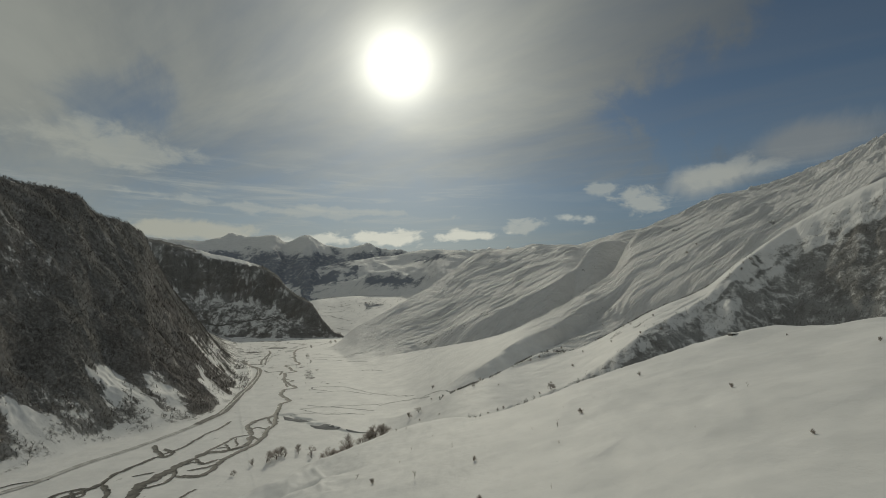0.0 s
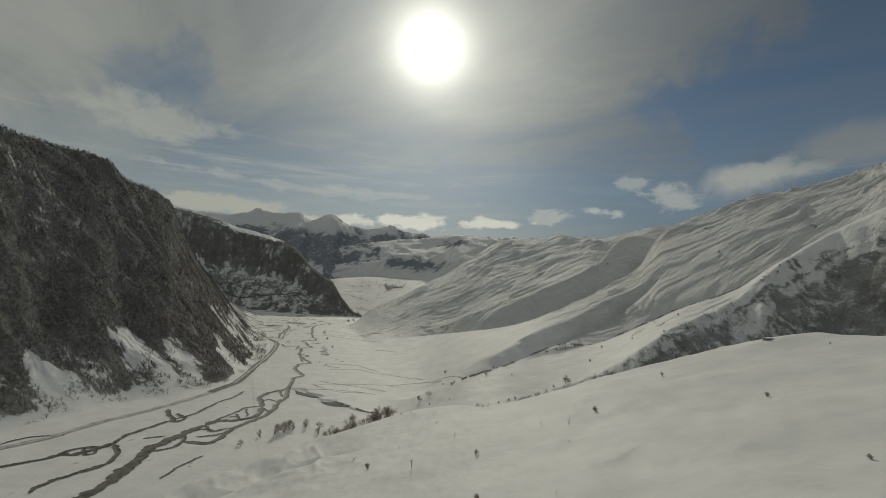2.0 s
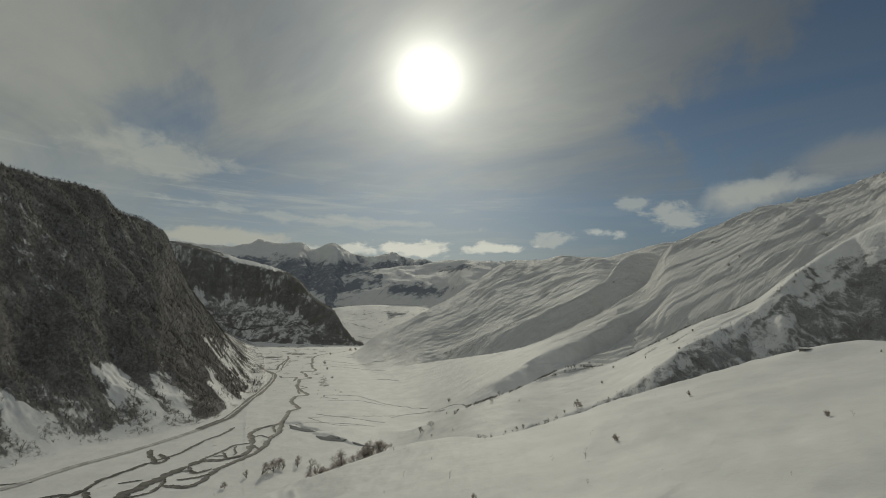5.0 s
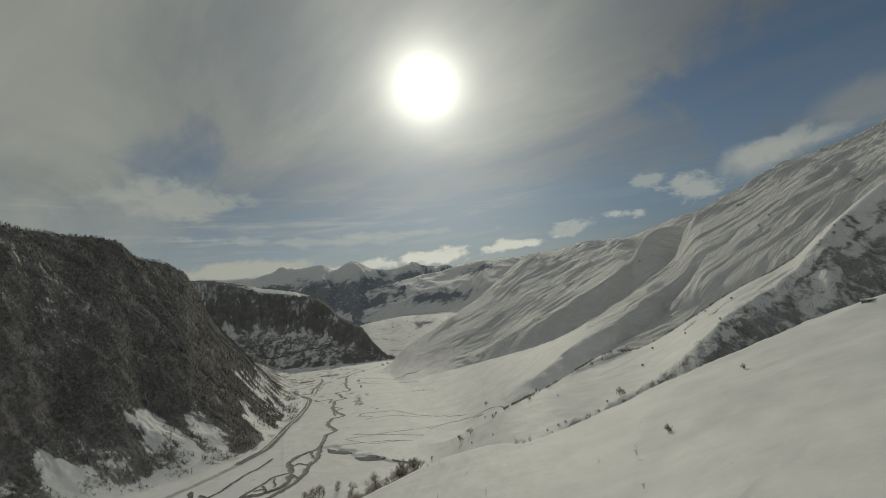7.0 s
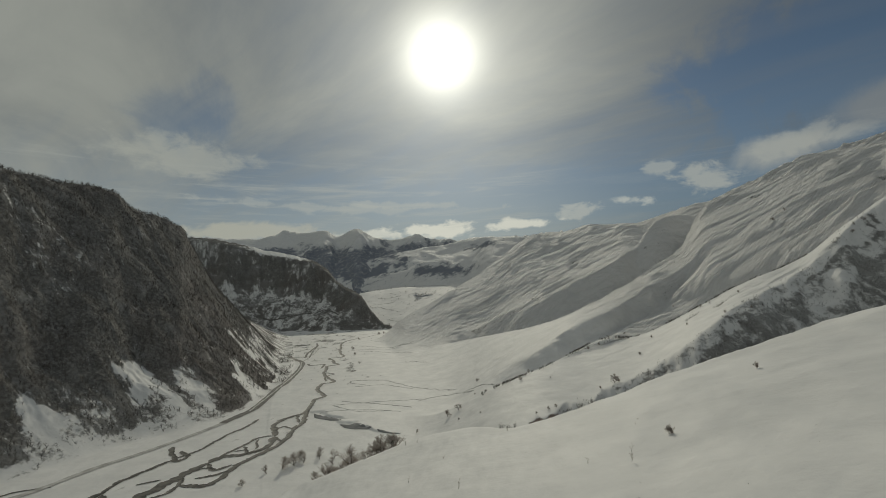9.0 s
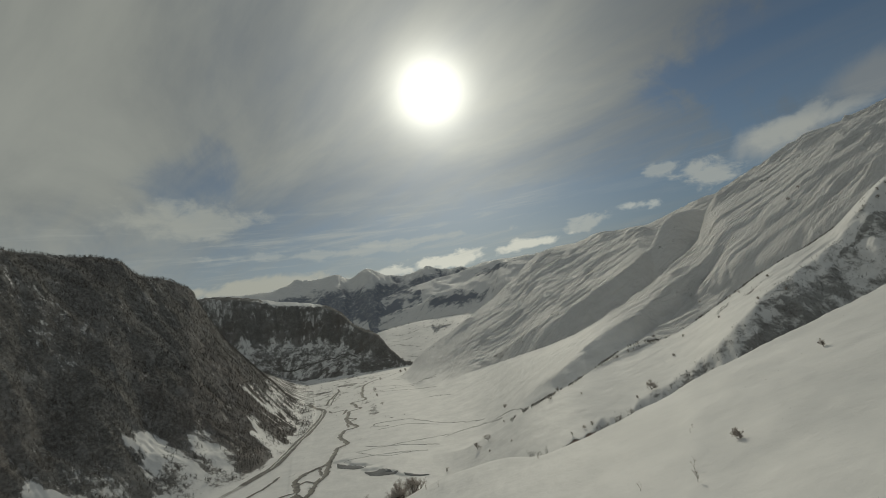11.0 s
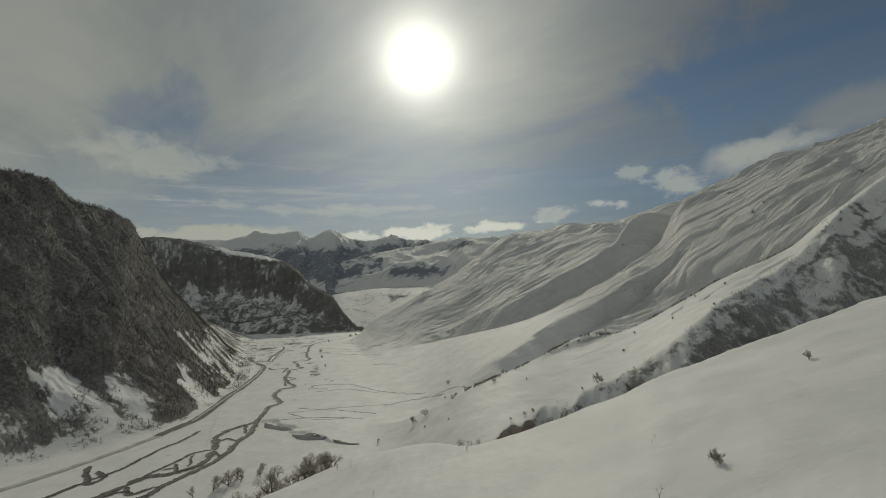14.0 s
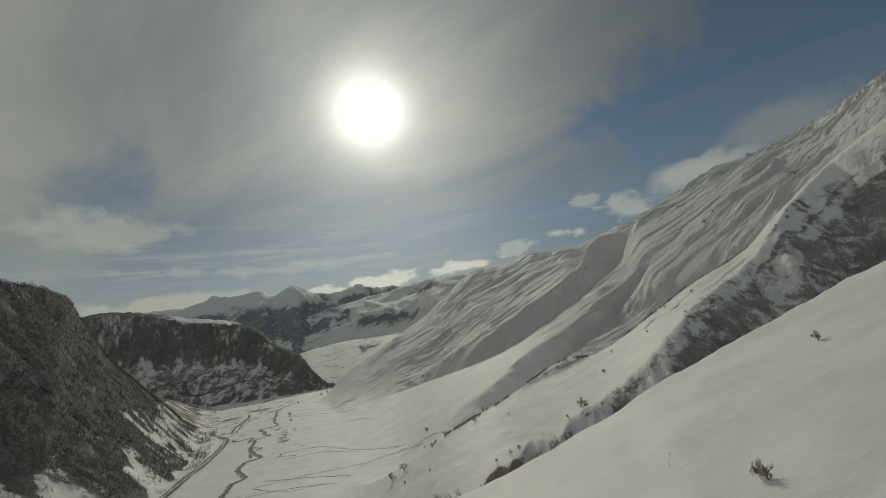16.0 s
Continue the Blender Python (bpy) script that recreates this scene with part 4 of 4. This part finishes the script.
# the row of trees under the brow
CLUMP = [(-62, 364, 0.9), (-66, 369, 1.05), (-70, 362, 0.9), (-74, 366, 1.0), (-79, 362, 0.75), (-87, 362, 0.95), (-94, 360, 0.6), (-98, 352, 0.6),
         (-102, 358, 0.85), (-106, 349, 0.6), (-90, 370, 0.8), (-104, 368, 0.7), (-72, 376, 0.7)]
for k, (x, y, s) in enumerate(CLUMP):
    stand(TREES, k, x, y, 1.08 * s, "trees in the row under the brow")
BANK_TREES = [(-212, 519, 1.1), (-204, 528, 1.0), (-198, 536, 0.7), (-185, 546, 0.7), (-222, 508, 0.6), (-190, 560, 0.6), (-205, 545, 0.9), (-170, 548, 0.8), (-165, 532, 0.6), (-230, 480, 0.5)]
for k, (x, y, s) in enumerate(BANK_TREES):
    stand(TREES, k + 1, x, y, s, "trees by the stream")
LONE_TREES = [(126, 604, 0.8), (-63, 653, 0.75), (-50, 657, 0.75), (-99, 632, 0.4), (-34, 810, 0.5), (150, 590, 0.45), (147, 575, 0.4), (-515, 1740, 0.8), (-489, 1921, 1.0), (-475, 1953, 1.1), (-336, 1167, 0.6), (-398, 1323, 0.7), (-448, 1454, 0.8)]
for k, (x, y, s) in enumerate(LONE_TREES):
    stand(TREES, k + 2, x, y, s, "lone trees", "solitary leafless tree on open snow")

GULLY_TREES = [(-34, 746, 0.30), (40, 677, 0.42), (27, 652, 0.38), (34, 668, 0.30), (99, 759, 0.30), (117, 763, 0.33), (132, 770, 0.36), (149, 778, 0.40), (157, 782, 0.28), (178, 797, 0.35), (201, 833, 0.30), (321, 956, 0.35),
               (288, 799, 0.30), (298, 790, 0.36), (306, 778, 0.28), (504, 784, 0.5), (537, 807, 0.55), (520, 800, 0.4), (580, 1094, 0.6), (617, 1116, 0.6), (36, 529, 0.30), (56, 544, 0.34), (48, 540, 0.26), (109, 593, 0.30)]
for k, (x, y, s) in enumerate(GULLY_TREES):
    stand(TREES, k, x, y, s, "small trees along the gully", "small leafless tree growing along a snowy gully")
SPUR_BUSHES = [(216, 756, 1.6), (179, 689, 1.5), (131, 618, 1.3), (275, 670, 1.6), (336, 759, 1.5), (305, 670, 1.7), (-47, 623, 1.2), (250, 720, 1.3), (62, 640, 1.0), (-20, 600, 1.0)]
for k, (x, y, s) in enumerate(SPUR_BUSHES):
    stand(SHRUBS, k, x, y, s, "bushes on the far spur", "low leafless bush on a far snowy spur")


HUT = (191.0, 325.5)


def build_hut():
    """A low plank shelter with a snow-laden roof on the knoll."""
    x, y = HUT
    hut = new("mountain_hut")
    hut.matrix_basis = pose(x, y, height(x, y) - 1.15, 0, 0, 14) @ Matrix.Scale(0.8, 4)
    tagged(hut, "low plank hut with a thick snow-laden roof", "hut")

    def box(size, at, name, mat, label="", bevel=0.05):
        bm = bmesh.new()
        bmesh.ops.create_cube(bm, size=1.0, matrix=Matrix.Translation(at) @ Matrix.Diagonal((*size, 1)))
        bmesh.ops.bevel(bm, geom=bm.edges[:], offset=bevel, segments=2, affect="EDGES")
        part(name, bm, mat, hut, label)

    for sx in (-1, 1):
        box((0.16, 4.2, 2.1), (sx * 3.2, 0, 1.05), "side_wall", PLANK)
    box((6.3, 0.16, 2.1), (0, 2.05, 1.05), "back_wall", PLANK)
    for sx in (-3.2, -1.0, 1.2, 3.2):
        box((0.18, 0.18, 2.1), (sx, -2.1, 1.05), "post", PLANK, bevel=0.02)
    box((7.4, 5.2, 0.14), (0, 0, 2.17), "roof", PLANK)
    box((7.6, 5.4, 0.9), (0, 0, 2.66), "roof_snow", SNOW, "rounded pillow of snow", 0.34)


build_hut()
ribbon("mountain_road", [(-1240, 2325), (-1152, 2310), (-1096, 2318), (-980, 2333), (-881, 2328), (-800, 2300)], 7.0, ROAD, "narrow road cut across the far snowy talus", "road", 1.4, 0.1, 0.0, 6)


# ---- woods ----
def woods(name, count, spread, heights, keep, label, blades, seed, blade_width=0.16):
    """A wood of leafless trees, too many to count: each a trunk and a fan of thin twigs."""
    rng = np.random.default_rng(seed)
    a0, a1, r0, r1 = spread
    a = np.radians(rng.uniform(a0, a1, count))
    r = np.sqrt(rng.uniform(r0 * r0, r1 * r1, count))
    x, y = HUB[0] + r * np.sin(a), HUB[1] + r * np.cos(a)
    z, cover, kind = terrain(x, y)
    ok = keep(z, cover, kind, np.degrees(a), r, rng.uniform(0, 1, count))
    x, y, z = x[ok], y[ok], z[ok]
    n = len(x)
    h = rng.uniform(*heights, n)
    base = np.stack([x, y, z - 0.3], -1)
    verts = []
    for k in range(blades):
        if k == 0:
            foot, tip, w = base, base + np.stack([rng.normal(0, 0.05, n) * h, rng.normal(0, 0.05, n) * h, h], -1), 0.03 * h
        else:
            low = rng.uniform(0.12, 0.65, n)
            foot = base + np.stack([0 * h, 0 * h, low * h], -1)
            out = rng.uniform(0, 2 * np.pi, n)
            reach = rng.uniform(0.18, 0.42, n) * h
            tip = foot + np.stack([np.cos(out) * reach, np.sin(out) * reach, rng.uniform(0.15, 0.45, n) * h], -1)
            w = rng.uniform(0.6, 1.3, n) * blade_width * np.sqrt(h / 6)
        turn = rng.uniform(0, np.pi, n)
        side = np.stack([np.cos(turn) * w, np.sin(turn) * w, 0 * w], -1)
        verts += [foot - side * 0.5, foot + side * 0.5, tip]
    verts = np.stack(verts, 1).reshape(-1, 3)
    mesh = bpy.data.meshes.new(name)
    mesh.vertices.add(len(verts))
    mesh.vertices.foreach_set("co", verts.ravel())
    mesh.loops.add(len(verts))
    mesh.loops.foreach_set("vertex_index", np.arange(len(verts)))
    mesh.polygons.add(len(verts) // 3)
    mesh.polygons.foreach_set("loop_start", np.arange(0, len(verts), 3))
    mesh.update(calc_edges=True)
    mesh.materials.append(WOODS)
    return tagged(new(name, mesh), label, "woods", kind="stuff")


woods("cliff_woods", 36000, (-60, -24, 600, 1450), (4, 9), lambda z, c, k, a, r, d: (k == 6) & (c + 0.5 * d > 0.78), "leafless woods clinging to the dark cliffs", 13, 1, 0.35)
woods("plateau_woods", 9000, (-42, -13, 2000, 2800), (6, 12), lambda z, c, k, a, r, d: (k == 7) & (c + 0.5 * d > 0.8), "leafless woods on the far cliff band", 8, 2, 0.7)
woods("ravine_woods", 70000, (9, 48, 380, 1100), (1.5, 4.5), lambda z, c, k, a, r, d: ((k == 1) | (k == 2)) & (d < 1.5 * c - 0.2) & (c > 0.12), "dense bare scrub in the ravine", 12, 3, 0.16)
woods("ridge_scrub", 30000, (-1, 40, 560, 1700), (1.5, 4), lambda z, c, k, a, r, d: ((k == 3) | (k == 4)) & (c + 0.3 * d > 0.50), "scattered dark scrub along snowy gullies", 8, 4, 0.3)
woods("plain_scrub", 14000, (-34, -6, 880, 2300), (1.5, 5), lambda z, c, k, a, r, d: ((k == 0) | ((k == 6) & (a > -30))) & (c + 0.5 * d > 0.66), "bare scrub by the stream", 9, 5, 0.35)
woods("far_specks", 12000, (-18, 2, 2450, 3300), (5, 10), lambda z, c, k, a, r, d: (k == 8) & (c + 0.35 * d > 0.55), "far dark trees on snowy hills", 7, 8, 0.9)
woods("crest_scrub", 60000, (-2, 32, 520, 1050), (2.0, 4.6), lambda z, c, k, a, r, d: (np.abs(r - 8 - smooth_interp(a, *polar(SPUR)[:2])) < 14) & (fbm(a * 0.8, a * 0 + 0.4, 3, 111) + 0.5 * d > 0.25), "row of bare bushes along a snowy crest", 14, 6, 0.30)
woods("brow_scrub", 5000, (0, 13, 230, 420), (2.0, 4.0), lambda z, c, k, a, r, d: (np.abs(r - 8 - smooth_interp(a, *polar([(*p, 0.0) for p in BROW])[:2])) < 6) & (fbm(a * 1.1, a * 0 + 0.4, 3, 115) + 0.4 * d > 0.3), "bare bushes behind the brow of the slope", 12, 7, 0.10)
woods("dry_stalks", 1500, (-40, 30, 60, 330), (0.35, 0.8), lambda z, c, k, a, r, d: (k == 1) & (fbm(a / 4, r / 18, 3, 117) > 0.42), "dry grass stalks poking through the snow crust", 6, 9, 0.06)


def build_branch():
    """A broken branch lying on the snow."""
    rng = random.Random(5)
    wood, twigs = ([], []), ([], [])
    x, y = -59.0, 234.0
    grow(rng, wood, wood, Vector((0, 0, 0.25)), Vector((0.25, 1.0, 0.0)).normalized(), 2.6, 0.16, 3, 0.5)
    branch = new("fallen_branch", mesh_from("fallen_branch", *wood, BARK))
    branch.matrix_basis = pose(x, y, height(x, y), 0, 0, 0) @ Matrix.Diagonal((1, 1, 0.3, 1))
    tagged(branch, "broken dark branch lying on the snow", "branch")


build_branch()
